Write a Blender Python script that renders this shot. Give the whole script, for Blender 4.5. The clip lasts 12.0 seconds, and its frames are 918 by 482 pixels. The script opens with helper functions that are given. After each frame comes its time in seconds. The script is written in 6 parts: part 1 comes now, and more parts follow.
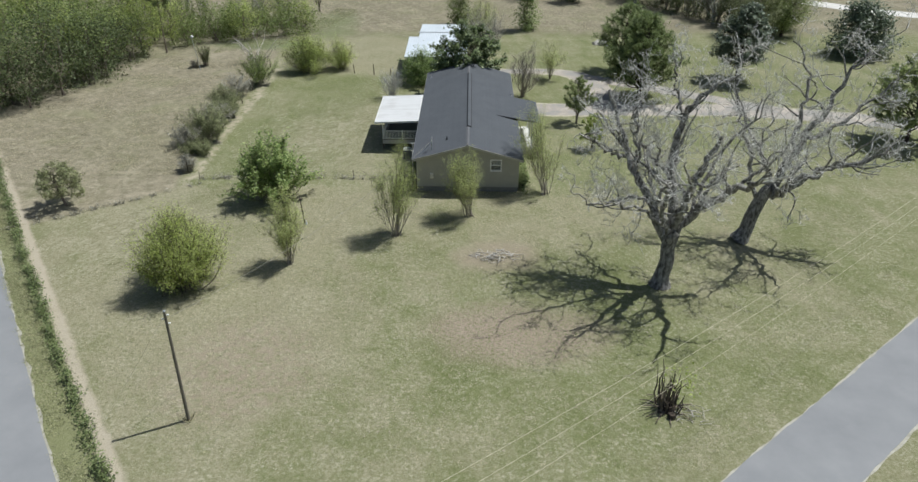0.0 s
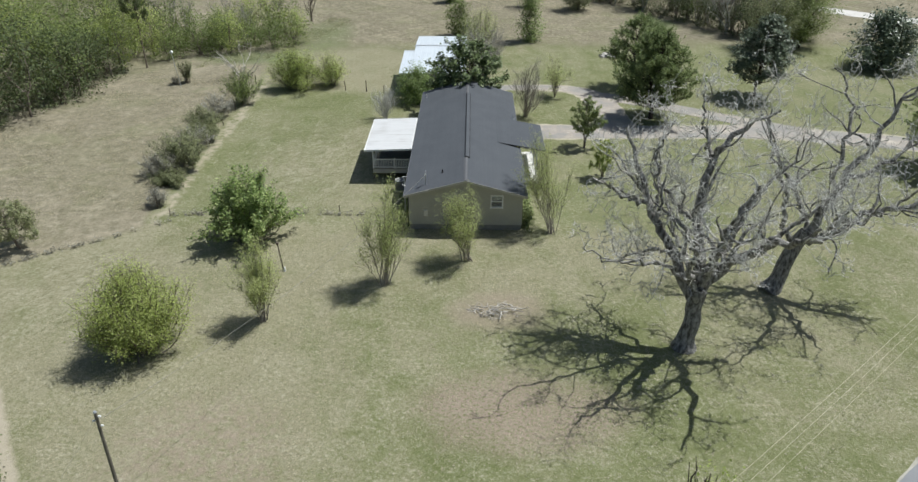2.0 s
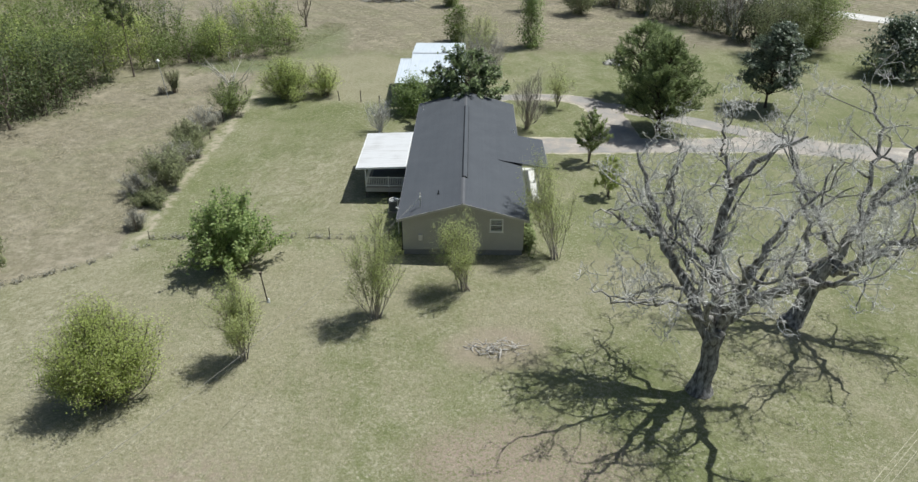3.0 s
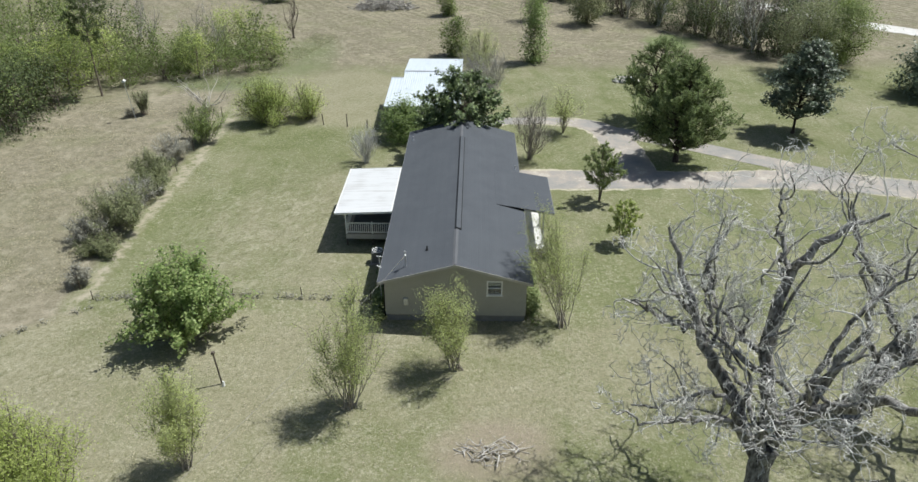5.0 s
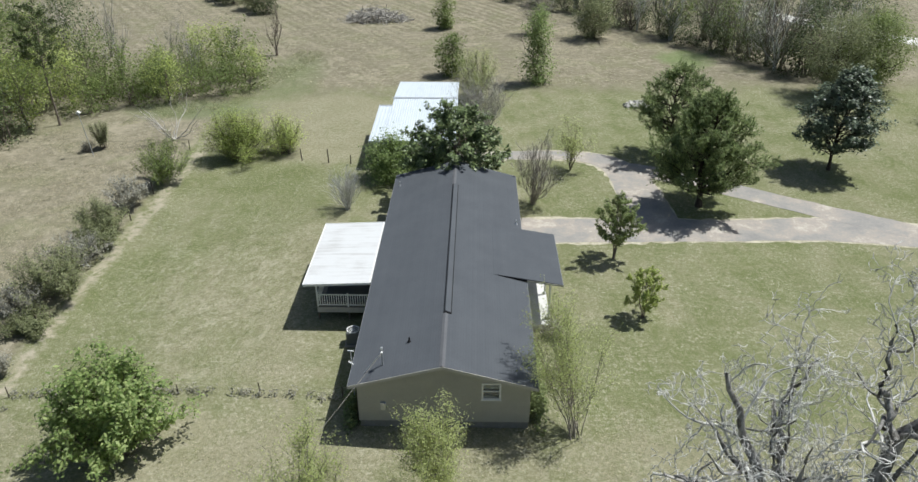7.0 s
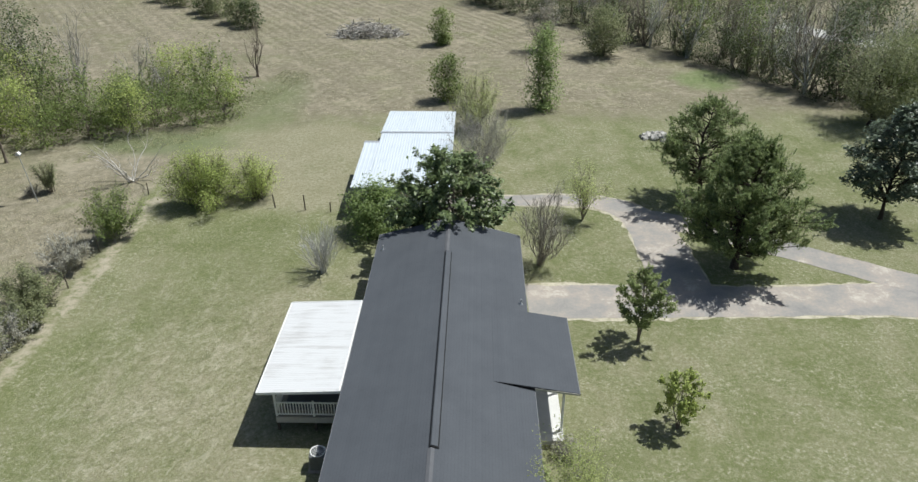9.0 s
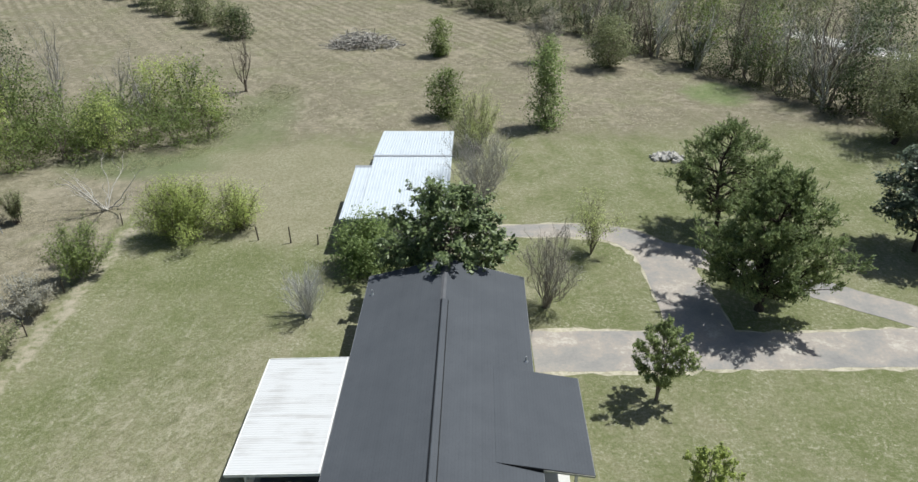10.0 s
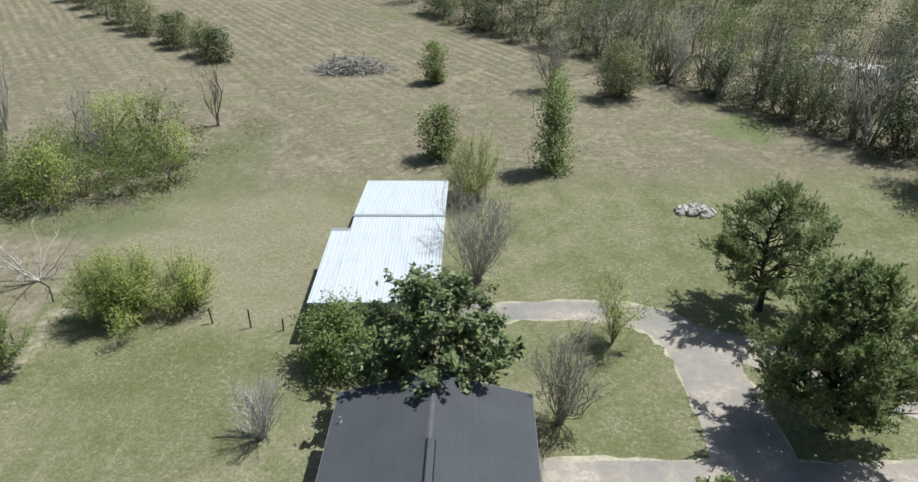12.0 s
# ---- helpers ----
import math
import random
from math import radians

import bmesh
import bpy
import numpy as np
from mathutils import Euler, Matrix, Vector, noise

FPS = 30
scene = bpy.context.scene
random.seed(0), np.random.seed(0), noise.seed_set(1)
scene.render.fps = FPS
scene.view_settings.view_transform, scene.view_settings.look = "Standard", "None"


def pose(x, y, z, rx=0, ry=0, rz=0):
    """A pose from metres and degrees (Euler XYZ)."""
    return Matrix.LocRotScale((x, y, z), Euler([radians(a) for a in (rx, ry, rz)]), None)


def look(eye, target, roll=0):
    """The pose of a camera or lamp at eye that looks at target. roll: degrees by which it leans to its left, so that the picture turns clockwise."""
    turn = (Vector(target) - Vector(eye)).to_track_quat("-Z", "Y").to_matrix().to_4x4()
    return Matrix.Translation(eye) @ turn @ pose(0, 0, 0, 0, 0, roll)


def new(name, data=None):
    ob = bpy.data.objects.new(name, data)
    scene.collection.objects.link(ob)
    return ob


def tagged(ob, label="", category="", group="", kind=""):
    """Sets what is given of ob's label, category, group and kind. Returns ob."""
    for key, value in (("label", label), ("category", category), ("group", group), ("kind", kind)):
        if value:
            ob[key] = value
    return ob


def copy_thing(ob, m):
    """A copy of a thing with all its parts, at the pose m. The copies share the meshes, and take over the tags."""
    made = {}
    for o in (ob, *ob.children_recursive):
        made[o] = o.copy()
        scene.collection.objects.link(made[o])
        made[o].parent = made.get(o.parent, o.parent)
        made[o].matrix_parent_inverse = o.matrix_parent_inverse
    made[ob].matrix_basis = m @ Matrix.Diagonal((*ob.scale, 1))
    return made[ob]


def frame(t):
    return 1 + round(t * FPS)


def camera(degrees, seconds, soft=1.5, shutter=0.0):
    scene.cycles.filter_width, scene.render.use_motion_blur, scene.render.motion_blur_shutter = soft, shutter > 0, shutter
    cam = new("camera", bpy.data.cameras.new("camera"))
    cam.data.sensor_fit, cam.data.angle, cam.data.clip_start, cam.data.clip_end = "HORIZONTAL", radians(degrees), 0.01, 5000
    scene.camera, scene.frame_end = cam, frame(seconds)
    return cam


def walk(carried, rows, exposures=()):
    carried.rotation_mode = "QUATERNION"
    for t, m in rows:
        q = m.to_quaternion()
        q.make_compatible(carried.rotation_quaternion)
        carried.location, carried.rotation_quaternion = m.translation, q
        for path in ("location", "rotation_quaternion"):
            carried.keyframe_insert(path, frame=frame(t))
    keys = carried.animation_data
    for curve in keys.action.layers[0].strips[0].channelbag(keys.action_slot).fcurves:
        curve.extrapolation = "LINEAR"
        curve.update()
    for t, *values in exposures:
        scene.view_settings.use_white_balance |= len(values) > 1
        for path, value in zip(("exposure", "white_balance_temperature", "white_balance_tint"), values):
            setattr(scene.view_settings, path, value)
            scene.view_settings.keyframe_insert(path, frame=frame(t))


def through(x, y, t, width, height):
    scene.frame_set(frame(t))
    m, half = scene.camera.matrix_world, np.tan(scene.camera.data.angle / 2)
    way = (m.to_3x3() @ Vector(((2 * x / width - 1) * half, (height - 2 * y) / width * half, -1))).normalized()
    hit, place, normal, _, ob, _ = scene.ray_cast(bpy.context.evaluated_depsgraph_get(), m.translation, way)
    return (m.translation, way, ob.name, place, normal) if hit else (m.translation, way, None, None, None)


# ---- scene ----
cam = camera(63.9, 12.0)
PATH = [
    (0, (-0.232, 0.313, 27.769), (-0.254, 2.061, 26.797), 0.4),
    (0.5, (-0.222, 1.957, 27.742), (-0.246, 3.706, 26.771), 0.4),
    (1, (-0.17, 3.708, 27.762), (-0.197, 5.457, 26.791), 0.4),
    (1.5, (-0.124, 5.535, 27.786), (-0.148, 7.283, 26.815), 0.3),
    (2, (0.034, 7.525, 27.724), (0.007, 9.273, 26.753), 0.2),
    (2.5, (0.193, 9.622, 27.645), (0.162, 11.37, 26.674), 0.1),
    (3, (0.263, 11.672, 27.678), (0.233, 13.42, 26.706), 0.1),
    (5, (0.737, 20.516, 27.462), (0.702, 22.263, 26.49), 0.1),
    (5.5, (0.819, 22.851, 27.476), (0.783, 24.598, 26.503), 0.0),
    (6, (0.993, 25.295, 27.459), (0.955, 27.043, 26.486), -0.1),
    (6.5, (1.156, 27.713, 27.502), (1.116, 29.46, 26.53), -0.1),
    (7, (1.214, 30.16, 27.562), (1.174, 31.907, 26.588), -0.1),
    (9, (1.559, 40.345, 27.41), (1.512, 42.093, 26.438), -0.3),
    (9.5, (1.564, 42.989, 27.321), (1.517, 44.738, 26.353), -0.3),
    (10, (1.598, 45.622, 27.346), (1.55, 47.372, 26.379), -0.5),
    (10.5, (1.695, 48.288, 27.277), (1.643, 50.04, 26.314), -0.5),
    (11, (1.749, 50.917, 27.305), (1.695, 52.67, 26.343), -0.6),
    (11.5, (1.735, 53.543, 27.294), (1.684, 55.298, 26.336), -0.6),
    (12, (1.766, 56.274, 27.184), (1.717, 58.032, 26.231), -0.5),
]
walk(cam, [(t, look(eye, target, roll)) for t, eye, target, roll in PATH], [(0, -0.07, 6150, 7), (2.5, 0.0, 6150, 7), (5.5, 0.12, 6150, 7), (9, 0.03, 6150, 7), (12, 0.0, 6150, 7)])


# ---- daylight ----
SUN = Vector((0.48, 0.24, 1.0)).normalized()
world = bpy.data.worlds.new("sky")
scene.world = world
world.use_nodes = True
wn = world.node_tree
sky = wn.nodes.new("ShaderNodeTexSky")
sky.sky_type = "NISHITA"
sky.sun_disc = False
sky.sun_elevation = math.asin(SUN.z)
sky.sun_rotation = math.atan2(SUN.x, SUN.y)
sky.air_density = 1.2
sky.dust_density = 2.0
bg = next(n for n in wn.nodes if n.type == "BACKGROUND")
bg.inputs["Strength"].default_value = 0.062
wn.links.new(sky.outputs[0], bg.inputs["Color"])
sun_data = bpy.data.lights.new("sun", "SUN")
sun_data.energy = 4.9
sun_data.angle = radians(0.53)
sun_data.color = (1.0, 0.97, 0.91)
sun = new("sun", sun_data)
sun.matrix_world = look((40, 20, 80), (40 - 48, 20 - 24, 80 - 100))


# ---- materials ----
class Net:
    """A material's node tree, with short calls for the nodes used here."""

    def __init__(self, name, rough=0.9, metal=0.0, spec=0.3):
        self.m = bpy.data.materials.new(name)
        self.m.use_nodes = True
        self.t = self.m.node_tree
        self.p = next(n for n in self.t.nodes if n.type == "BSDF_PRINCIPLED")
        self.out = next(n for n in self.t.nodes if n.type == "OUTPUT_MATERIAL")
        self.p.inputs["Roughness"].default_value = rough
        self.p.inputs["Metallic"].default_value = metal
        self.p.inputs["Specular IOR Level"].default_value = spec
        self.geo = self.t.nodes.new("ShaderNodeNewGeometry")
        self.pos = self.geo.outputs["Position"]

    def put(self, socket, value):
        if isinstance(value, bpy.types.NodeSocket):
            self.t.links.new(value, socket)
        elif isinstance(value, tuple) and len(value) == 3 and socket.type == "RGBA":
            socket.default_value = (*value, 1)
        else:
            socket.default_value = value

    def noise(self, scale, detail=4.0, rough=0.6, vec=None, warp=0.0):
        n = self.t.nodes.new("ShaderNodeTexNoise")
        self.put(n.inputs["Vector"], vec or self.pos)
        n.inputs["Scale"].default_value = scale
        n.inputs["Detail"].default_value = detail
        n.inputs["Roughness"].default_value = rough
        n.inputs["Distortion"].default_value = warp
        return n.outputs["Fac"]

    def stretch(self, x, y, z, turn=0.0):
        n = self.t.nodes.new("ShaderNodeMapping")
        self.put(n.inputs["Vector"], self.pos)
        n.inputs["Rotation"].default_value = (0, 0, radians(turn))
        n.inputs["Scale"].default_value = (x, y, z)
        return n.outputs[0]

    def turned(self, x, y, z, turn):
        """Position turned first, then stretched."""
        a = self.stretch(1, 1, 1, turn)
        n = self.t.nodes.new("ShaderNodeMapping")
        self.put(n.inputs["Vector"], a)
        n.inputs["Scale"].default_value = (x, y, z)
        return n.outputs[0]

    def wave(self, scale, vec, warp=0.0, detail=2.0, slow=1.0):
        n = self.t.nodes.new("ShaderNodeTexWave")
        self.put(n.inputs["Vector"], vec)
        n.inputs["Scale"].default_value = scale
        n.inputs["Distortion"].default_value = warp
        n.inputs["Detail"].default_value = detail
        n.inputs["Detail Scale"].default_value = slow
        return n.outputs["Fac"]

    def math(self, op, a, b=0.0):
        n = self.t.nodes.new("ShaderNodeMath")
        n.operation = op
        self.put(n.inputs[0], a)
        self.put(n.inputs[1], b)
        return n.outputs[0]

    def span(self, v, lo, hi, a=0.0, b=1.0):
        n = self.t.nodes.new("ShaderNodeMapRange")
        n.interpolation_type = "SMOOTHSTEP"
        self.put(n.inputs["Value"], v)
        for i, w in zip((1, 2, 3, 4), (lo, hi, a, b)):
            n.inputs[i].default_value = w
        return n.outputs[0]

    def mix(self, fac, a, b):
        n = self.t.nodes.new("ShaderNodeMix")
        n.data_type = "RGBA"
        self.put(n.inputs[0], fac)
        self.put(n.inputs[6], a)
        self.put(n.inputs[7], b)
        return n.outputs[2]

    def ramp(self, fac, *stops):
        n = self.t.nodes.new("ShaderNodeValToRGB")
        e = n.color_ramp.elements
        while len(e) < len(stops):
            e.new(0.5)
        for k, (at, col) in zip(e, stops):
            k.position = at
            k.color = (*col, 1)
        self.put(n.inputs[0], fac)
        return n.outputs[0]

    def xyz(self):
        n = self.t.nodes.new("ShaderNodeSeparateXYZ")
        self.put(n.inputs[0], self.pos)
        return n.outputs

    def bump(self, height, strength=0.5, far=0.02):
        n = self.t.nodes.new("ShaderNodeBump")
        n.inputs["Strength"].default_value = strength
        n.inputs["Distance"].default_value = far
        self.put(n.inputs["Height"], height)
        self.t.links.new(n.outputs[0], self.p.inputs["Normal"])

    def rand(self):
        return self.t.nodes.new("ShaderNodeObjectInfo").outputs["Random"]

    def island(self):
        return self.geo.outputs["Random Per Island"]

    def colour(self, c):
        self.put(self.p.inputs["Base Color"], c)
        return self.m


def plain(name, a, b, scale=3.0, rough=0.8, metal=0.0, bump=0.3, fine=40.0, spec=0.3):
    """Two tones at a broad scale and a fine one, with fine relief."""
    s = Net(name, rough, metal, spec)
    broad = s.noise(scale, 5, 0.65)
    small = s.noise(fine, 3, 0.6)
    f = s.math("ADD", s.math("MULTIPLY", broad, 0.65), s.math("MULTIPLY", small, 0.35))
    s.bump(small, bump, 0.01)
    return s.colour(s.mix(s.span(f, 0.3, 0.7), a, b))


def leafy(name, dark, light, through=0.35, gloss=0.5, spec=0.3):
    """Leaves: tone varies leaf by leaf and clump by clump; some light passes through."""
    s = Net(name, gloss, 0.0, spec)
    f = s.math("ADD", s.math("MULTIPLY", s.island(), 0.6), s.math("MULTIPLY", s.noise(0.9, 3), 0.4))
    f = s.math("ADD", f, s.math("MULTIPLY", s.math("SUBTRACT", s.rand(), 0.5), 0.3))
    c = s.mix(s.span(f, 0.15, 0.85), dark, light)
    s.colour(c)
    tr = s.t.nodes.new("ShaderNodeBsdfTranslucent")
    s.put(tr.inputs["Color"], c)
    mx = s.t.nodes.new("ShaderNodeMixShader")
    mx.inputs[0].default_value = through * 0.55
    s.t.links.new(s.p.outputs[0], mx.inputs[1])
    s.t.links.new(tr.outputs[0], mx.inputs[2])
    s.t.links.new(mx.outputs[0], s.out.inputs["Surface"])
    return s.m


def half_plane(s, xyz, ax, ay, bx, by, soft, wob):
    """1 to the left of the way from a to b, with an uneven border."""
    dx, dy = bx - ax, by - ay
    k = 1 / math.hypot(dx, dy)
    d = s.math("ADD", s.math("MULTIPLY", s.math("SUBTRACT", xyz[0], ax), -dy * k),
               s.math("MULTIPLY", s.math("SUBTRACT", xyz[1], ay), dx * k))
    d = s.math("ADD", d, wob)
    return s.span(d, -soft, soft)


def blob(s, xyz, x, y, rx, ry, wob, soft=0.4):
    a = s.math("POWER", s.math("DIVIDE", s.math("SUBTRACT", xyz[0], x), rx), 2.0)
    b = s.math("POWER", s.math("DIVIDE", s.math("SUBTRACT", xyz[1], y), ry), 2.0)
    d = s.math("ADD", s.math("ADD", a, b), wob)
    return s.span(d, 1 - soft, 1 + soft, 1.0, 0.0)


def grass_material():
    s = Net("grass", 0.95, 0, 0.1)
    xyz = s.xyz()
    huge = s.noise(0.035, 4, 0.6)
    big = s.noise(0.16, 5, 0.65, warp=0.4)
    mid = s.noise(0.9, 5, 0.7)
    fine = s.noise(6.0, 4, 0.75)
    grain = s.noise(28.0, 3, 0.7)
    wob = s.math("MULTIPLY", s.math("SUBTRACT", s.noise(0.25, 5, 0.7), 0.5), 7.0)
    wob1 = s.math("MULTIPLY", s.math("SUBTRACT", s.noise(0.5, 5, 0.7), 0.5), 1.6)
    patch = s.noise(0.075, 3, 0.55, warp=0.5)
    f = s.math("ADD", s.math("MULTIPLY", s.math("SUBTRACT", patch, 0.5), 1.05), s.math("MULTIPLY", s.math("SUBTRACT", big, 0.5), 1.35))
    f = s.math("ADD", f, s.math("MULTIPLY", s.math("SUBTRACT", mid, 0.5), 1.0))
    f = s.math("ADD", f, s.math("MULTIPLY", s.math("SUBTRACT", fine, 0.5), 1.0))
    streak = s.noise(1.0, 4, 0.6, s.turned(0.55, 0.07, 1, -14), 0.3)
    # mown lawn, from green to straw
    green = s.mix(s.span(s.math("ADD", s.math("MULTIPLY", big, 0.6), s.math("MULTIPLY", fine, 0.4)), 0.3, 0.7), GRASS_A, GRASS_B)
    straw = s.mix(s.span(fine, 0.3, 0.7), STRAW_A, STRAW_B)
    dry = s.math("ADD", f, 0.34)
    front = half_plane(s, xyz, 60, 57, -60, 61, 1.5, wob)      # the lot before the fence
    sunny = half_plane(s, xyz, -12, 20, -3, 70, 6, wob)          # drier towards the pole
    dry = s.math("ADD", dry, s.math("MULTIPLY", s.math("MULTIPLY", front, sunny), 0.34))
    dry = s.math("SUBTRACT", dry, s.math("MULTIPLY", s.math("SUBTRACT", 1.0, front), 0.04))
    dry = s.math("ADD", dry, s.math("MULTIPLY", front, 0.13))
    dry = s.math("ADD", dry, s.math("MULTIPLY", s.math("SUBTRACT", streak, 0.5), 0.9))
    dry = s.math("ADD", dry, s.math("MULTIPLY", blob(s, xyz, -13, 69, 6.5, 13, wob1, 0.9), 0.30))
    dry = s.math("ADD", dry, s.math("MULTIPLY", blob(s, xyz, 4, 55, 12, 6, wob1, 0.9), 0.25))
    dry = s.math("SUBTRACT", dry, s.math("MULTIPLY", blob(s, xyz, 10, 38, 13, 9, wob1, 0.9), 0.28))
    dry = s.math("ADD", dry, s.math("MULTIPLY", blob(s, xyz, -16, 105, 11, 10, s.math("MULTIPLY", wob1, 0.6), 0.5), 0.75))
    lawn = s.mix(s.span(dry, 0.0, 1.0), green, straw)
    fleck = s.math("MULTIPLY", s.span(s.noise(4.0, 6, 0.85), 0.52, 0.60), s.span(s.noise(0.32, 5, 0.75), 0.44, 0.58))
    lawn = s.mix(s.math("MULTIPLY", fleck, 0.85), lawn, FLECK)
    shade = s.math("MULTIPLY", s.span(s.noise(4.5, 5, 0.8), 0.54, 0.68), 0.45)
    lawn = s.mix(shade, lawn, GRASS_D)
    chaff = s.math("MULTIPLY", s.span(s.noise(9.0, 4, 0.85), 0.54, 0.63), s.span(s.noise(0.5, 4, 0.7), 0.42, 0.60, 0.15, 0.75))
    lawn = s.mix(chaff, lawn, FLECK)
    clod = s.noise(2.4, 8, 0.85)
    lawn = s.mix(s.span(clod, 0.50, 0.66, 0.0, 0.5), lawn, FLECK)
    lawn = s.mix(s.span(clod, 0.36, 0.49, 0.42, 0.0), lawn, GRASS_D)
    # mown straw left in broken swathes
    swath = s.noise(1.0, 7, 0.8, s.turned(0.75, 1.6, 1, -62), 1.0)
    where = s.math("MAXIMUM", s.math("MAXIMUM", blob(s, xyz, -15.5, 73.5, 7.0, 11.0, wob1, 0.9), blob(s, xyz, -26.0, 49.5, 6.5, 6.5, wob1, 0.9)), s.span(s.noise(0.13, 4, 0.6), 0.56, 0.68, 0.0, 0.45))
    lawn = s.mix(s.math("MULTIPLY", where, s.span(swath, 0.53, 0.64, 0.0, 0.6)), lawn, FLECK)
    lawn = s.mix(s.math("MULTIPLY", where, s.span(swath, 0.38, 0.47, 0.5, 0.0)), lawn, GRASS_D)
    # rough dry field past the fence, hay rows further on
    fieldc = s.mix(s.span(s.math("ADD", s.math("MULTIPLY", mid, 0.5), s.math("MULTIPLY", fine, 0.5)), 0.34, 0.66), FIELD_A, FIELD_B)
    fieldc = s.mix(s.span(big, 0.5, 0.72, 0.0, 0.45), fieldc, GRASS_B)
    long = s.noise(1.0, 4, 0.6, s.turned(0.42, 0.035, 1, -35), 0.4)
    # light and dark hay lines; the dark ones paint the windrows' thin shadows
    line = s.math("MULTIPLY", s.wave(0.19, s.turned(1, 1, 1, -34), 3.0, 2, 0.12), s.span(s.noise(0.5, 4, 0.7), 0.40, 0.60, 0.3, 1.0))
    kept = s.math("MULTIPLY", s.span(s.noise(0.03, 3, 0.6), 0.40, 0.52, 0.35, 1.0), s.span(s.math("ADD", xyz[1], wob), 138, 152))
    rows = s.math("ADD", s.math("MULTIPLY", long, 0.22), s.math("MULTIPLY", s.math("MULTIPLY", s.math("SUBTRACT", line, 0.35), kept), 0.17))
    hay = s.math("ADD", rows, s.math("MULTIPLY", fine, 0.34))
    hay = s.math("ADD", hay, s.math("MULTIPLY", s.noise(1.5, 6, 0.8, warp=0.8), 0.42))
    hay = s.mix(s.span(hay, 0.40, 0.64), FIELD_A, FIELD_B)
    north = half_plane(s, xyz, -60, 114, 30, 119, 4.0, s.math("MULTIPLY", wob, 1.8))
    west_n = half_plane(s, xyz, -23.2, 61.3, -33.2, 53.6, 0.5, wob1)
    west_only = half_plane(s, xyz, -26.3, 60, -27.3, 100, 0.6, wob1)
    behind = s.math("SUBTRACT", 1.0, west_n)
    c = s.mix(s.math("MULTIPLY", west_only, behind), lawn, fieldc)
    hay = s.mix(s.span(big, 0.48, 0.68, 0.0, 0.4), hay, GRASS_B)
    c = s.mix(north, c, hay)
    rough = s.math("MAXIMUM", north, s.math("MULTIPLY", west_only, behind))
    worn = s.noise(0.28, 6, 0.72, warp=0.6)
    c = s.mix(s.math("MULTIPLY", rough, s.span(worn, 0.52, 0.64, 0.0, 0.5)), c, (0.37, 0.325, 0.245))
    c = s.mix(s.math("MULTIPLY", rough, s.span(worn, 0.34, 0.46, 0.4, 0.0)), c, (0.165, 0.160, 0.092))
    tuss = s.noise(1.3, 8, 0.82, warp=0.5)
    c = s.mix(s.math("MULTIPLY", rough, s.span(tuss, 0.51, 0.64, 0.0, 0.6)), c, (0.40, 0.365, 0.28))
    c = s.mix(s.math("MULTIPLY", rough, s.span(tuss, 0.36, 0.48, 0.6, 0.0)), c, (0.125, 0.122, 0.075))
    # bare pinkish soil, a spot of fresh grass, worn edges
    soil = s.math("MULTIPLY", blob(s, xyz, 3.0, 38.5, 5.5, 3.2, s.math("MULTIPLY", wob1, 1.2), 0.9), s.span(fine, 0.35, 0.6))
    c = s.mix(s.math("MULTIPLY", soil, 0.95), c, SOIL)
    bare = s.math("MULTIPLY", blob(s, xyz, -13.6, 34.6, 4.4, 4.6, s.math("MULTIPLY", wob1, 1.4), 0.95), s.span(s.noise(1.7, 6, 0.8), 0.40, 0.60))
    c = s.mix(s.math("MULTIPLY", bare, 0.55), c, SOIL)
    c = s.mix(s.math("MULTIPLY", blob(s, xyz, 2.0, 48.0, 3.0, 2.2, wob1, 0.9), 0.5), c, SOIL)
    c = s.mix(s.math("MULTIPLY", blob(s, xyz, 30.2, 132.0, 3.6, 4.2, s.math("MULTIPLY", wob1, 1.9), 0.95), 0.55), c, FRESH)
    c = s.mix(s.math("MULTIPLY", blob(s, xyz, -17, 86, 6.0, 8.0, wob1, 0.9), 0.2), c, GRASS_A)
    c = s.mix(s.math("MULTIPLY", blob(s, xyz, -30.5, 109.6, 7.0, 3.2, wob1, 0.9), 0.65), c, RANK)
    c = s.mix(s.math("MULTIPLY", blob(s, xyz, -22.5, 123.0, 4.0, 10.0, wob1, 0.9), 0.45), c, RANK)
    verge = half_plane(s, xyz, -17.6, 25.8, -46.9, 66.9, 0.4, wob1)
    c = s.mix(s.math("MULTIPLY", verge, 0.7), c, GRASS_B)
    sand = s.math("MULTIPLY", half_plane(s, xyz, -16.75, 25.8, -46.05, 66.9, 0.2, s.math("MULTIPLY", wob1, 0.5)), s.math("SUBTRACT", 1.0, half_plane(s, xyz, -17.7, 25.8, -47.0, 66.9, 0.2, s.math("MULTIPLY", wob1, 0.5))))
    c = s.mix(s.math("MULTIPLY", sand, 0.85), c, SAND)
    path = s.math("MULTIPLY", half_plane(s, xyz, -24.9, 61, -25.4, 100, 0.35, s.math("MULTIPLY", wob1, 1.7)), s.math("SUBTRACT", 1.0, half_plane(s, xyz, -25.9, 61, -26.5, 100, 0.35, s.math("MULTIPLY", wob1, 1.7))))
    path = s.math("MULTIPLY", path, s.math("MULTIPLY", behind, s.math("SUBTRACT", 1.0, s.span(xyz[1], 98, 101))))
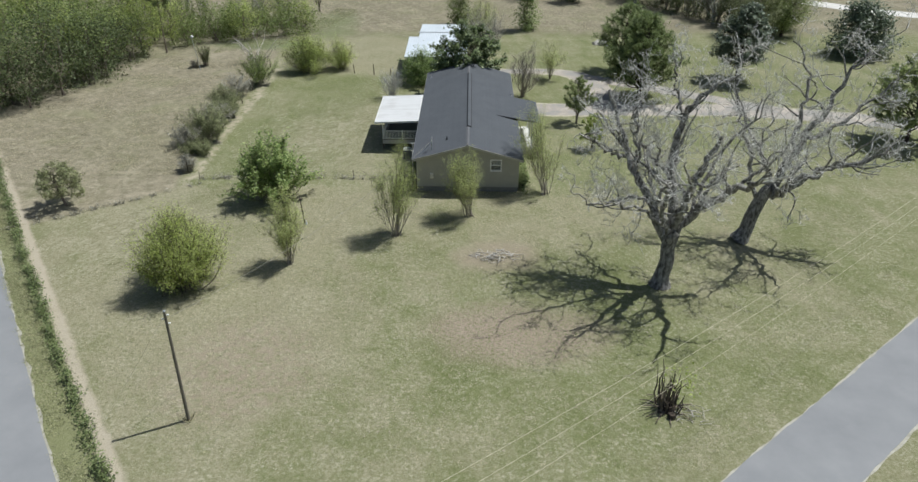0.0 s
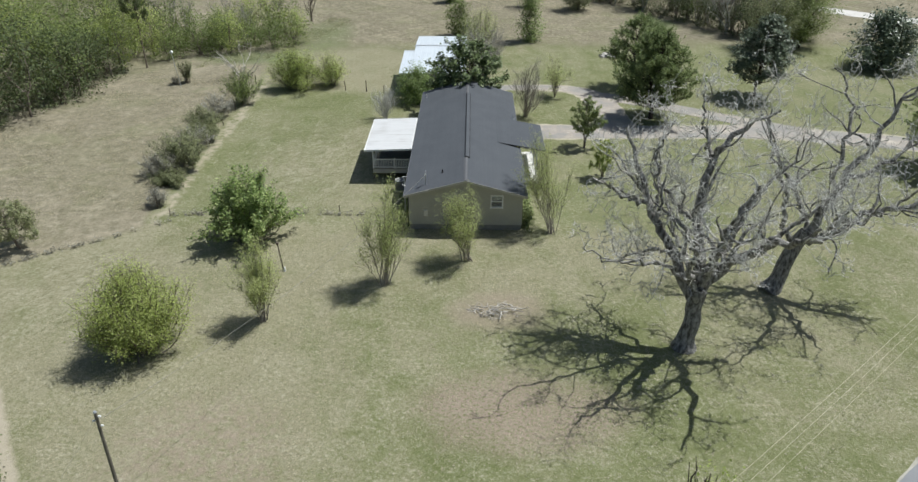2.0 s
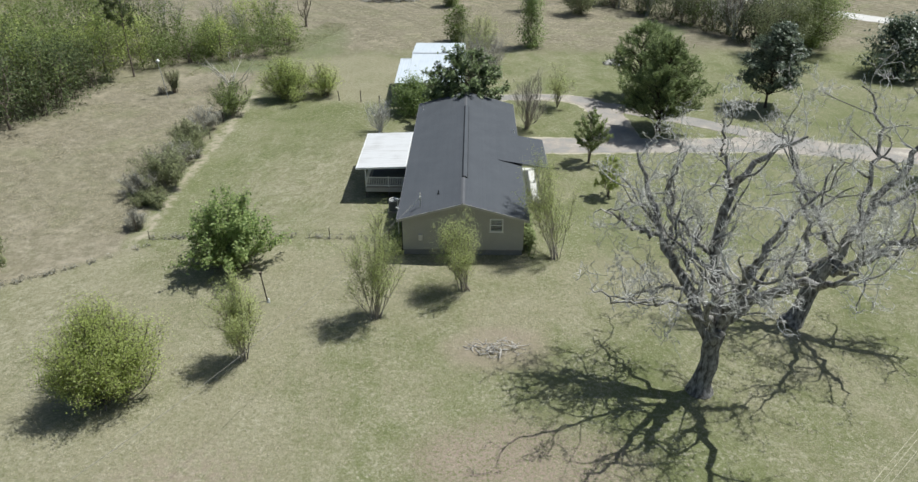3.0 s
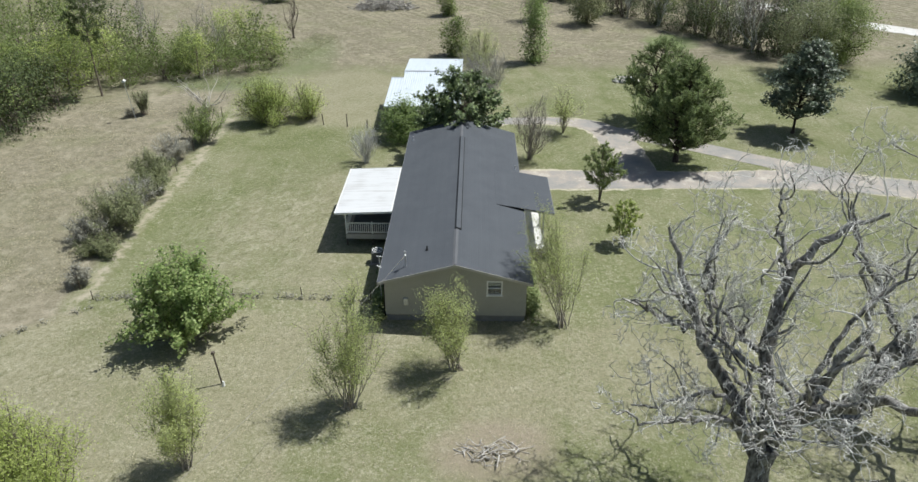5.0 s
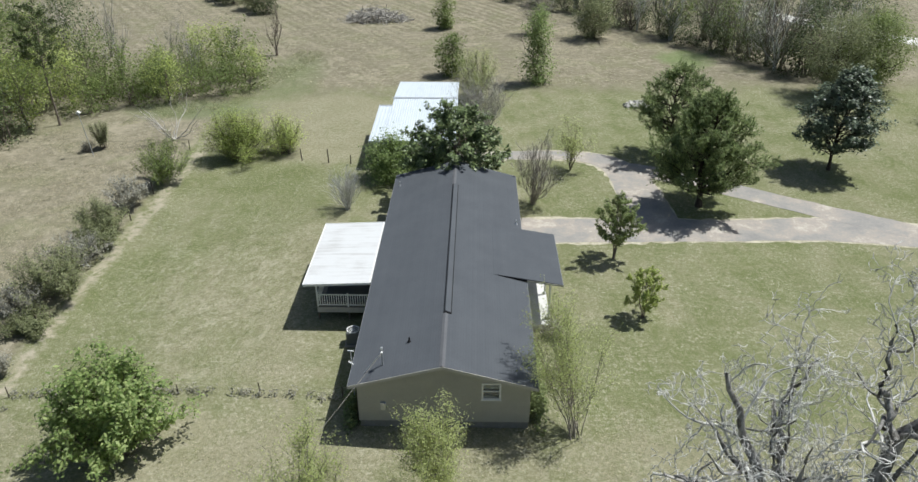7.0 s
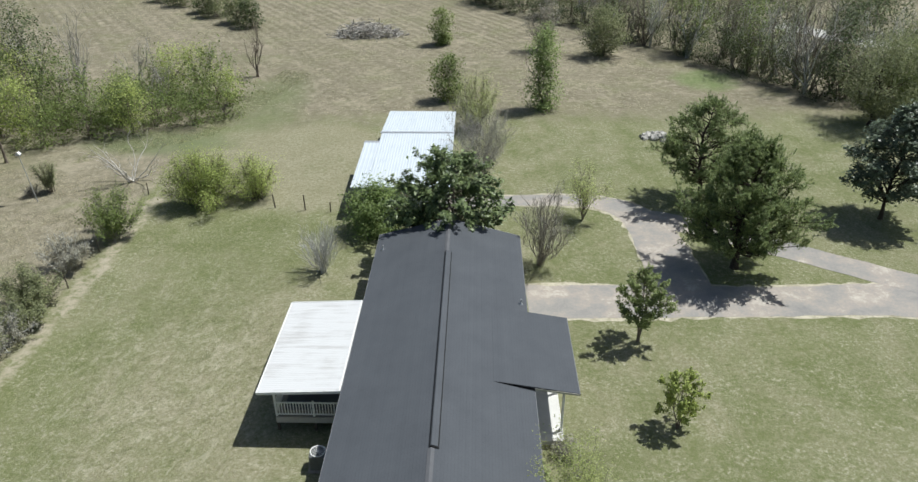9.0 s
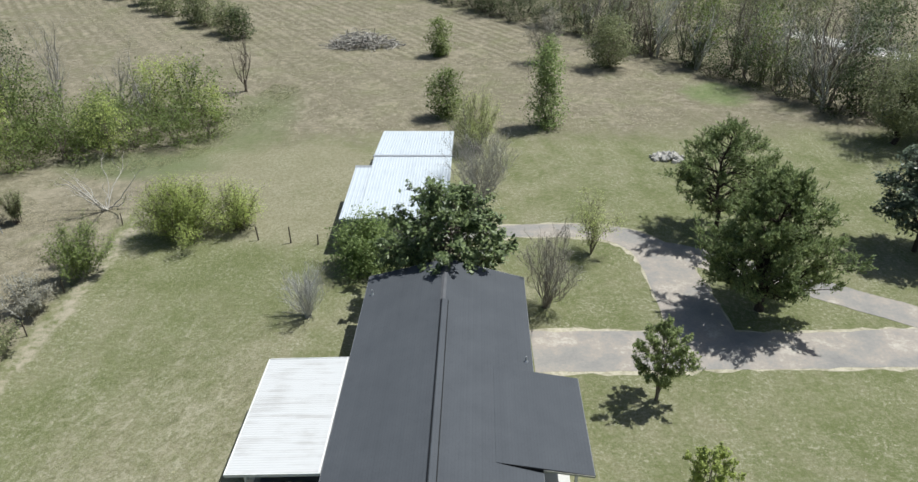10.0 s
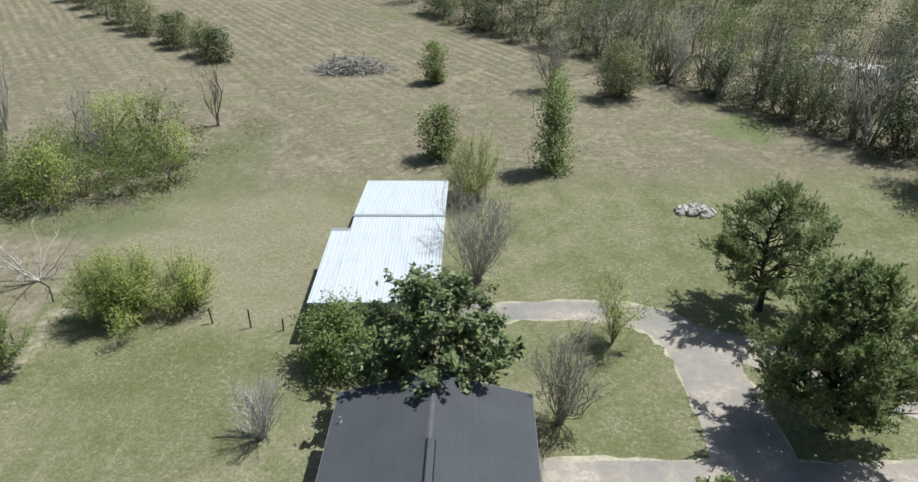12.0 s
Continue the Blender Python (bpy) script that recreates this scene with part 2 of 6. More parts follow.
    c = s.mix(s.math("MULTIPLY", path, s.span(mid, 0.36, 0.6, 0.0, 0.8)), c, SAND)
    c = s.mix(s.span(grain, 0.56, 0.75, 0.0, 0.35), c, STRAW_B)
    c = s.mix(s.span(huge, 0.5, 0.75, 0.0, 0.3), c, GRASS_A)
    s.bump(s.math("ADD", fine, s.math("MULTIPLY", grain, 0.5)), 0.7, 0.06)
    return s.colour(c)


RANK = (0.118, 0.155, 0.064)
GRASS_D = (0.090, 0.096, 0.042)
FLECK = (0.412, 0.390, 0.292)
GRASS_A, GRASS_B = (0.129, 0.147, 0.058), (0.174, 0.189, 0.086)
STRAW_A, STRAW_B = (0.198, 0.186, 0.110), (0.296, 0.275, 0.186)
FIELD_A, FIELD_B = (0.165, 0.148, 0.101), (0.306, 0.271, 0.198)
SOIL, SAND, FRESH = (0.310, 0.240, 0.202), (0.420, 0.370, 0.292), (0.130, 0.205, 0.058)
M_GRASS = grass_material()


def asphalt_material():
    s = Net("asphalt", 0.85, 0, 0.25)
    n = s.noise(0.35, 4, 0.6, s.stretch(1, 1, 1))
    g = s.noise(60, 3, 0.7)
    s.bump(g, 0.3, 0.004)
    c = s.ramp(s.math("ADD", s.math("MULTIPLY", n, 0.7), s.math("MULTIPLY", g, 0.3)), (0.3, (0.20, 0.205, 0.215)), (0.7, (0.265, 0.268, 0.275)))
    return s.colour(c)


def concrete_material():
    s = Net("concrete", 0.9, 0, 0.2)
    n = s.noise(0.32, 6, 0.72)
    g = s.noise(5, 5, 0.75)
    s.bump(s.noise(50, 3), 0.3, 0.005)
    c = s.ramp(s.math("ADD", s.math("MULTIPLY", n, 0.75), s.math("MULTIPLY", g, 0.25)), (0.36, (0.235, 0.228, 0.220)), (0.47, (0.300, 0.284, 0.262)), (0.55, (0.365, 0.322, 0.28)), (0.64, (0.52, 0.48, 0.415)))
    return s.colour(c)


def shingle_material():
    s = Net("asphalt_shingle", 0.82, 0, 0.35)
    b = s.t.nodes.new("ShaderNodeTexBrick")
    s.put(b.inputs["Vector"], s.stretch(1, 1, 1, 90))
    b.inputs["Scale"].default_value = 1.0
    b.inputs["Brick Width"].default_value = 0.33
    b.inputs["Row Height"].default_value = 0.145
    b.inputs["Mortar Size"].default_value = 0.006
    b.inputs["Color1"].default_value = (0.0, 0, 0, 1)
    b.inputs["Color2"].default_value = (1.0, 1, 1, 1)
    f = s.math("ADD", s.math("MULTIPLY", s.noise(0.5, 5, 0.7), 0.5), s.math("MULTIPLY", s.noise(30, 3, 0.7), 0.3))
    f = s.math("ADD", f, s.math("MULTIPLY", s.rand(), 0.06))
    c = s.ramp(f, (0.25, (0.062, 0.068, 0.078)), (0.65, (0.093, 0.101, 0.113)))
    c = s.mix(s.math("MULTIPLY", b.outputs["Fac"], 0.35), c, (0.03, 0.03, 0.034))
    s.bump(s.noise(70, 3, 0.7), 0.5, 0.005)
    return s.colour(c)


def metal_roof_material(name, base, dirt):
    s = Net(name, 0.42, 0.0, 0.5)
    st = s.noise(1.0, 4, 0.6, s.stretch(0.3, 3.0, 1) if name.startswith("patio") else s.stretch(4.0, 0.3, 1))
    n = s.noise(0.7, 4, 0.6)
    f = s.math("ADD", s.math("MULTIPLY", st, 0.65), s.math("MULTIPLY", n, 0.35))
    return s.colour(s.mix(s.span(f, 0.46, 0.68, 0.0, 0.9), base, dirt))


def bark_material(name, a, b, scale=6.0):
    s = Net(name, 0.9, 0, 0.15)
    n = s.noise(scale, 5, 0.7, s.stretch(1, 1, 0.35))
    s.bump(s.noise(scale * 4, 4, 0.7, s.stretch(1, 1, 0.3)), 0.6, 0.02)
    return s.colour(s.mix(s.span(n, 0.35, 0.65), a, b))


def glass_material():
    s = Net("glass", 0.03, 0, 0.5)
    s.p.inputs["Transmission Weight"].default_value = 0.9
    s.p.inputs["IOR"].default_value = 1.45
    return s.colour((0.8, 0.85, 0.87))


M_ASPHALT = asphalt_material()
M_CONCRETE = concrete_material()
M_SHINGLE = shingle_material()
M_PATIO = metal_roof_material("patio_metal", (0.62, 0.62, 0.615), (0.47, 0.46, 0.445))
M_SHED = metal_roof_material("shed_metal", (0.59, 0.635, 0.675), (0.50, 0.55, 0.60))
M_SIDING = plain("siding_paint", (0.37, 0.36, 0.315), (0.43, 0.42, 0.37), 0.8, 0.75, bump=0.15, fine=12)
M_TRIM = plain("trim_paint", (0.42, 0.40, 0.36), (0.50, 0.48, 0.44), 2.0, 0.6, bump=0.1)
M_EDGE = plain("drip_edge", (0.17, 0.172, 0.178), (0.24, 0.242, 0.25), 2.0, 0.6, bump=0.1)
M_WHITE = plain("white_paint", (0.74, 0.74, 0.72), (0.82, 0.82, 0.80), 1.5, 0.5, bump=0.1)
# near-black for vent, pipes and conduit, and for painted shade at the porch roof
M_BLACK = plain("black_parts_and_shade", (0.012, 0.012, 0.013), (0.02, 0.02, 0.02), 3, 0.9)
M_DARKROOM = plain("painted_room_dark", (0.05, 0.05, 0.05), (0.07, 0.07, 0.07), 2, 0.9)
M_DECK = plain("deck_boards", (0.24, 0.225, 0.20), (0.33, 0.31, 0.28), 1.2, 0.8)
M_BLOCK = plain("foundation_block", (0.20, 0.195, 0.18), (0.28, 0.27, 0.25), 2.5, 0.9)
M_GALV = plain("galvanised_metal", (0.50, 0.51, 0.52), (0.60, 0.61, 0.62), 4, 0.4, 0.6)
M_POST = plain("weathered_post", (0.075, 0.062, 0.048), (0.15, 0.125, 0.10), 4, 0.9, bump=0.6)
M_POLE = plain("pole_wood", (0.125, 0.112, 0.09), (0.20, 0.182, 0.15), 2, 0.9, bump=0.6)
M_CABLE = plain("grey_cable", (0.20, 0.19, 0.16), (0.27, 0.255, 0.22), 1, 0.6)
M_WIRE = plain("bare_wire", (0.50, 0.46, 0.34), (0.62, 0.57, 0.44), 1, 0.5)
M_FENCEWIRE = plain("fence_wire", (0.16, 0.14, 0.12), (0.24, 0.21, 0.18), 2, 0.7)
M_TIN = plain("tin_wall", (0.50, 0.52, 0.54), (0.60, 0.62, 0.64), 1, 0.5, 0.1)
M_GLASS = glass_material()
M_BARK = bark_material("oak_bark", (0.085, 0.079, 0.071), (0.37, 0.357, 0.335), 5.5)
M_TWIG = bark_material("bleached_twigs", (0.40, 0.39, 0.365), (0.74, 0.725, 0.69), 2.0)
M_STEM = bark_material("grey_stems", (0.13, 0.105, 0.085), (0.26, 0.22, 0.185), 5.0)
M_DRYTWIG = bark_material("dry_twigs", (0.23, 0.205, 0.175), (0.38, 0.345, 0.30), 2.0)
M_PALETWIG = bark_material("pale_grey_twigs", (0.30, 0.28, 0.25), (0.50, 0.475, 0.43), 2.0)
M_DARKBARK = bark_material("dark_bark", (0.04, 0.032, 0.026), (0.09, 0.072, 0.058), 5.0)
M_WHITEBARK = bark_material("bleached_wood", (0.42, 0.39, 0.35), (0.60, 0.57, 0.52), 3.0)
L_CRAPE = leafy("crape_leaves", (0.29, 0.335, 0.12), (0.50, 0.54, 0.23), 0.9)
L_LIME = leafy("lime_leaves", (0.265, 0.325, 0.078), (0.49, 0.55, 0.185), 0.9)
L_GREEN = leafy("green_leaves", (0.145, 0.212, 0.064), (0.37, 0.45, 0.175), 0.85)
L_GLOSS = leafy("magnolia_leaves", (0.058, 0.090, 0.034), (0.26, 0.325, 0.135), 0.45, 0.45, 0.45)
L_DEEP = leafy("deep_green_leaves", (0.052, 0.082, 0.050), (0.180, 0.225, 0.140), 0.45, 0.42, 0.55)
L_CEDAR = leafy("cedar_foliage", (0.165, 0.220, 0.088), (0.41, 0.47, 0.205), 0.9, 0.55)
L_OLIVE = leafy("olive_foliage", (0.19, 0.212, 0.104), (0.37, 0.392, 0.215), 0.9, 0.7)
L_GREY = leafy("grey_brush", (0.27, 0.262, 0.215), (0.48, 0.462, 0.385), 0.9, 0.8)
L_WOOD = leafy("wood_foliage", (0.118, 0.162, 0.046), (0.275, 0.335, 0.112), 0.75, 0.6)
L_WOODDARK = leafy("dark_wood_foliage", (0.050, 0.072, 0.029), (0.150, 0.185, 0.073), 0.45, 0.6)
L_SPRING = leafy("spring_foliage", (0.27, 0.335, 0.085), (0.50, 0.56, 0.19), 0.85, 0.6)
L_WEED = leafy("weeds", (0.115, 0.158, 0.056), (0.28, 0.325, 0.135), 0.45, 0.7)
L_STRAW = leafy("dry_grass", (0.30, 0.275, 0.18), (0.52, 0.475, 0.34), 0.5, 0.9)
L_BLADE = leafy("grass_blades", (0.21, 0.23, 0.11), (0.38, 0.375, 0.22), 0.5, 0.8)


# ---- building blocks ----
def part(name, bm, material, parent=None, label=""):
    me = bpy.data.meshes.new(name)
    bm.to_mesh(me)
    bm.free()
    me.materials.append(material)
    ob = new(name, me)
    ob.parent = parent
    if label:
        ob["label"] = label
    return ob


def raw(name, verts, faces, material, parent=None, label="", smooth=False):
    me = bpy.data.meshes.new(name)
    me.from_pydata(verts, [], faces)
    me.materials.append(material)
    if smooth:
        me.shade_smooth()
    ob = new(name, me)
    ob.parent = parent
    if label:
        ob["label"] = label
    return ob


def empty(name, x, y, z=0.0, turn=0.0):
    ob = new(name)
    ob.matrix_basis = pose(x, y, z, 0, 0, turn)
    return ob


def box(bm, x0, x1, y0, y1, z0, z1, bevel=0.0):
    r = bmesh.ops.create_cube(bm, size=1, matrix=Matrix.LocRotScale(((x0 + x1) / 2, (y0 + y1) / 2, (z0 + z1) / 2), None, (abs(x1 - x0), abs(y1 - y0), abs(z1 - z0))))
    if bevel:
        vs = set(r["verts"])
        es = [e for e in bm.edges if e.verts[0] in vs and e.verts[1] in vs]
        bmesh.ops.bevel(bm, geom=es, offset=bevel, segments=1, affect="EDGES")
    return bm


def boxes(*rows, bevel=0.0):
    bm = bmesh.new()
    for r in rows:
        box(bm, *r, bevel=bevel)
    return bm


def prism(bm, outline, y0, y1):
    """An outline in x and z, drawn out from y0 to y1."""
    a = [bm.verts.new((x, y0, z)) for x, z in outline]
    b = [bm.verts.new((x, y1, z)) for x, z in outline]
    n = len(outline)
    bm.faces.new(a)
    bm.faces.new(b[::-1])
    for i in range(n):
        j = (i + 1) % n
        bm.faces.new((a[j], a[i], b[i], b[j]))
    return bm


def rod(bm, a, b, r0, r1=None, sides=8):
    a, b = Vector(a), Vector(b)
    d = b - a
    m = Matrix.Translation((a + b) / 2) @ d.to_track_quat("Z", "Y").to_matrix().to_4x4()
    bmesh.ops.create_cone(bm, cap_ends=True, segments=sides, radius1=r0, radius2=r0 if r1 is None else r1, depth=d.length, matrix=m)
    return bm


def unit(v):
    return v / (np.linalg.norm(v, axis=-1, keepdims=True) + 1e-9)


def tubes(paths):
    """Tapered tubes along paths of (points, radii, sides): vertices and faces."""
    vs, fs, base = [], [], 0
    for pts, rad, k in paths:
        n = len(pts)
        tan = unit(np.gradient(pts, axis=0))
        ref = np.array((0.0, 0, 1)) if abs(tan[0][2]) < 0.9 else np.array((1.0, 0, 0))
        u = unit(np.cross(tan, ref))
        w = np.cross(tan, u)
        ang = np.arange(k) * (2 * math.pi / k)
        ring = pts[:, None] + rad[:, None, None] * (np.cos(ang)[None, :, None] * u[:, None] + np.sin(ang)[None, :, None] * w[:, None])
        vs.append(ring.reshape(-1, 3))
        for i in range(n - 1):
            o = base + i * k
            for j in range(k):
                l = (j + 1) % k
                fs.append((o + j, o + l, o + k + l, o + k + j))
        base += n * k
    return np.concatenate(vs), fs


def tube_part(name, paths, material, parent, label=""):
    v, f = tubes(paths)
    return raw(name, v.tolist(), f, material, parent, label, True)


def leaf_part(name, at, out, size, rng, material, parent, label="", long=1.6, droop=0.0, lift=1.0, way=None):
    """One kite-shaped leaf at each point, facing roughly outwards and up."""
    n = len(at)
    nor = unit(unit(out) * 0.5 + np.array((0, 0, lift)) + rng.normal(0, 0.6, (n, 3)))
    along = unit(np.cross(nor, rng.normal(0, 1, (n, 3))))
    along = unit(along + np.array((0, 0, -droop)))
    if way is not None:
        along = unit(unit(way) + along * 0.45)
        nor = unit(nor - along * np.sum(nor * along, 1, keepdims=True))
    side = np.cross(nor, along)
    s = (size * rng.uniform(0.6, 1.35, n))[:, None]
    v = np.stack((at - along * s * long / 2, at + side * s * 0.5 + nor * s * 0.12, at + along * s * long / 2, at - side * s * 0.5 + nor * s * 0.12), 1).reshape(-1, 3)
    me = bpy.data.meshes.new(name)
    me.vertices.add(4 * n)
    me.vertices.foreach_set("co", v.astype(np.float32).ravel())
    me.loops.add(4 * n)
    me.loops.foreach_set("vertex_index", np.arange(4 * n, dtype=np.int32))
    me.polygons.add(n)
    me.polygons.foreach_set("loop_start", np.arange(0, 4 * n, 4, dtype=np.int32))
    me.update(calc_edges=True)
    me.materials.append(material)
    ob = new(name, me)
    ob.parent = parent
    if label:
        ob["label"] = label
    return ob


def wander(rng, a, b, n, bend, rise=0.0):
    """A crooked way from a to b."""
    t = np.linspace(0, 1, n)[:, None]
    p = a + (b - a) * t
    size = np.linalg.norm(b - a)
    off = np.zeros((n, 3))
    for k in (1, 2, 3.7):
        ph = rng.uniform(0, 6.28, 3)
        off += np.sin(t * 6.28 * k * 0.75 + ph) * rng.normal(0, 1, 3) / k
    off -= off[0]
    off *= np.minimum(1, t * 3)
    p = p + off * bend * size * 0.35
    p[:, 2] += np.sin(t[:, 0] * math.pi) * rise * size
    return p


def fork(rng, paths, tips, p, r, level, spec):
    """Side shoots along the path p, and theirs in turn."""
    if level >= len(spec):
        return
    kids, ratio, spread, bend, up, thin = spec[level]
    total = np.linalg.norm(p[-1] - p[0])
    for _ in range(kids):
        f = rng.uniform(0.25, 1.0)
        i = min(len(p) - 2, int(f * (len(p) - 1)))
        d = unit(p[i + 1] - p[i])
        d = unit(d + unit(rng.normal(0, 1, 3)) * spread + np.array((0, 0, up)))
        size = total * ratio * rng.uniform(0.6, 1.3) * (1.1 - 0.4 * f)
        n = 7 if level == 0 else (5 if level == 1 else 4)
        q = wander(rng, p[i], p[i] + d * size, n, bend)
        r0 = max(r[i] * thin, 0.006)
        rr = np.linspace(r0, max(r0 * 0.3, 0.005), n)
        paths.append((q, rr, 6 if r0 > 0.08 else (4 if r0 > 0.03 else 3)))
        tips.append(q[-1])
        fork(rng, paths, tips, q, rr, level + 1, spec)


def shape_points(rng, n, kind, h, rad, low, lump=1.0):
    """Centres of leaf clumps in a crown of the given kind, from the height low to h, and their outward ways."""
    th = rng.uniform(0, 6.283, n)
    u = rng.uniform(0, 1, n)
    if kind == "column":
        env = (0.75 + 0.25 * np.sin(u * 9)) * np.where(u > 0.75, 1 - (u - 0.75) * 3, 1)
    else:
        env = np.sqrt(np.clip(1 - (2 * u - 1) ** 2, 0.02, 1))
        if kind == "dome":
            env = np.sqrt(np.clip(1 - u ** 2.2, 0.02, 1))
    lumps = 1 + lump * 0.16 * np.sin(3 * th + 5 * u + rng.uniform(0, 6)) + lump * 0.12 * np.sin(5 * th - 9 * u + rng.uniform(0, 6))
    deep = rng.uniform(0, 1, n) ** 0.42
    r = rad * env * lumps * deep
    at = np.stack((r * np.cos(th), r * np.sin(th), low + u * (h - low)), 1)
    out = np.stack((np.cos(th) * env, np.sin(th) * env, (u - 0.45) * 1.4), 1)
    return at, out


def plant(name, label, category, x, y, h, rad, leaf, kind="round", low=0.6, clumps=160, per=30, size=0.16, puff=0.35,
          bark=None, stems=5, thick=0.08, trunk_h=0.0, seed=1, lean=(0, 0), long=1.6, group="", droop=0.0, bare=0, lift=1.0, turn=0.0, fine=True, spike=0.0, lump=1.0):
    """A leafy tree or shrub: stems that reach into the crown, and a crown of leaves in uneven clumps."""
    rng = np.random.default_rng(seed)
    ob = tagged(empty(name, x, y, 0, turn), label, category, group)
    centres, out = shape_points(rng, clumps, kind, h, rad, low, lump)
    centres[:, 0] += lean[0] * centres[:, 2] / h
    centres[:, 1] += lean[1] * centres[:, 2] / h
    idx = np.repeat(np.arange(clumps), per)
    at = centres[idx] + rng.normal(0, 1, (clumps * per, 3)) * puff * np.array((1, 1, 0.75))
    if spike:
        ray = unit(centres - np.array((0, 0, low * 0.4)))[idx]
        at += ray * rng.normal(0, puff * spike, (len(at), 1))
    at[:, 2] = np.maximum(at[:, 2], 0.08)
    paths, tips = [], []
    bark = bark or M_STEM
    top = np.array((lean[0] * trunk_h / h, lean[1] * trunk_h / h, trunk_h))
    if trunk_h:
        p = wander(rng, np.zeros(3), top, 6, 0.12)
        paths.append((p, np.linspace(thick * 1.25, thick * 0.85, 6), 8))
    order = rng.permutation(clumps)[:stems + bare]
    twigs = [(4, 0.42, 0.8, 0.3, 0.2, 0.5), (3, 0.45, 0.9, 0.3, 0.1, 0.6)] if fine else [(2, 0.4, 0.8, 0.3, 0.2, 0.5)]
    for c in order:
        foot = p[-1] if trunk_h else np.append(rng.normal(0, thick * 1.6, 2), 0.0)
        q = wander(rng, foot, centres[c], 7, 0.22, 0.05)
        r0 = thick * (0.6 if trunk_h else 0.75) * rng.uniform(0.6, 1.0)
        rr = np.linspace(r0, 0.012, 7)
        paths.append((q, rr, 5))
        fork(rng, paths, tips, q, rr, 0, twigs)
    for q, rr, k in paths:
        q[:, 2] = np.maximum(q[:, 2], 0.0)
    tube_part("trunk", paths, bark, ob)
    leaf_part("crown", at, out[idx], size, rng, leaf, ob, long=long, droop=droop, lift=lift)
    return ob


def limb_tree(name, label, category, x, y, h, rad, leaf, low=2.0, limbs=50, plumes=12, per=30, size=0.12, plume=0.9, bark=None, thick=0.2,
              seed=1, rise=0.35, top=0.9, full=0.6, peak=1.0, long=2.4, loose=0.08, lift=0.7, lean=(0.0, 0.0), group="", follow=True, up=0.45, foot=1):
    """A tree grown limb by limb: limbs leave the trunk all round, and sprays of leaves stand along their outer halves."""
    rng = np.random.default_rng(seed)
    ob = tagged(empty(name, x, y), label, category, group)
    bark = bark or M_DARKBARK
    lean = np.array((*lean, 0.0))
    paths, pos, way = [], [], []
    stems = []
    for k in range(foot):
        a = rng.uniform(0, 6.283)
        off = np.array((math.cos(a), math.sin(a), 0)) * (0.0 if foot == 1 else thick * 1.3)
        tip = lean * top + off * (1 if foot == 1 else 4.5) + np.array((0, 0, h * top))
        p = wander(rng, off - np.array((0, 0, 0.05)), tip, 12, 0.07)
        r = np.linspace(thick * rng.uniform(0.85, 1.1), thick * 0.14, 12)
        r[0] *= 1.35
        paths.append((p, r, 8))
        stems.append(p)
    for i in range(limbs):
        u = (i + rng.uniform(0, 1)) / limbs
        env = math.sin(math.pi * min(0.99, 0.17 + 0.82 * u ** peak)) ** full
        th = i * 2.39996 + rng.normal(0, 0.35)
        size_l = rad * env * rng.uniform(0.68, 1.12)
        z1 = low + u * (h - low) * 0.97
        z0 = max(low * 0.55, min(h * top * 0.97, z1 - size_l * rise * rng.uniform(0.7, 1.3)))
        st = stems[i % foot]
        w = (z0 / (h * top)) * 10.99
        k = min(10, max(0, int(w)))
        a = st[k] + (st[k + 1] - st[k]) * (w - k)
        b = np.array((math.cos(th) * size_l, math.sin(th) * size_l, z1)) + lean * u
        q = wander(rng, a, b, 7, 0.16, 0.04)
        r0 = thick * 0.36 * (1.05 - 0.6 * u)
        paths.append((q, np.linspace(r0, 0.012, 7), 5))
        n = max(3, int(plumes * (0.45 + 0.55 * env)))
        for _ in range(n):
            f = (0.36 + 0.64 * rng.uniform(0, 1) ** 0.75) * 5.99
            k = int(f)
            at = q[k] + (q[k + 1] - q[k]) * (f - k)
            d = unit(unit(q[k + 1] - q[k]) * 0.8 + rng.normal(0, 0.55, 3) + np.array((0, 0, up)))
            ln = plume * rng.uniform(0.5, 1.2)
            paths.append((np.stack((at, at + d * ln * 0.5, at + d * ln)), np.linspace(0.014, 0.005, 3), 3))
            t = rng.uniform(0.05, 1.0, per)[:, None]
            pos.append(at + d * ln * t + rng.normal(0, loose, (per, 3)) * (1.25 - t))
            way.append(np.repeat(d[None], per, 0) + rng.normal(0, 0.5, (per, 3)))
    pos, way = np.concatenate(pos), np.concatenate(way)
    tube_part("trunk", paths, bark, ob)
    leaf_part("crown", pos, pos - np.array((0, 0, (low + h) * 0.45)), size, rng, leaf, ob, long=long, lift=lift, way=way if follow else None)
    return ob


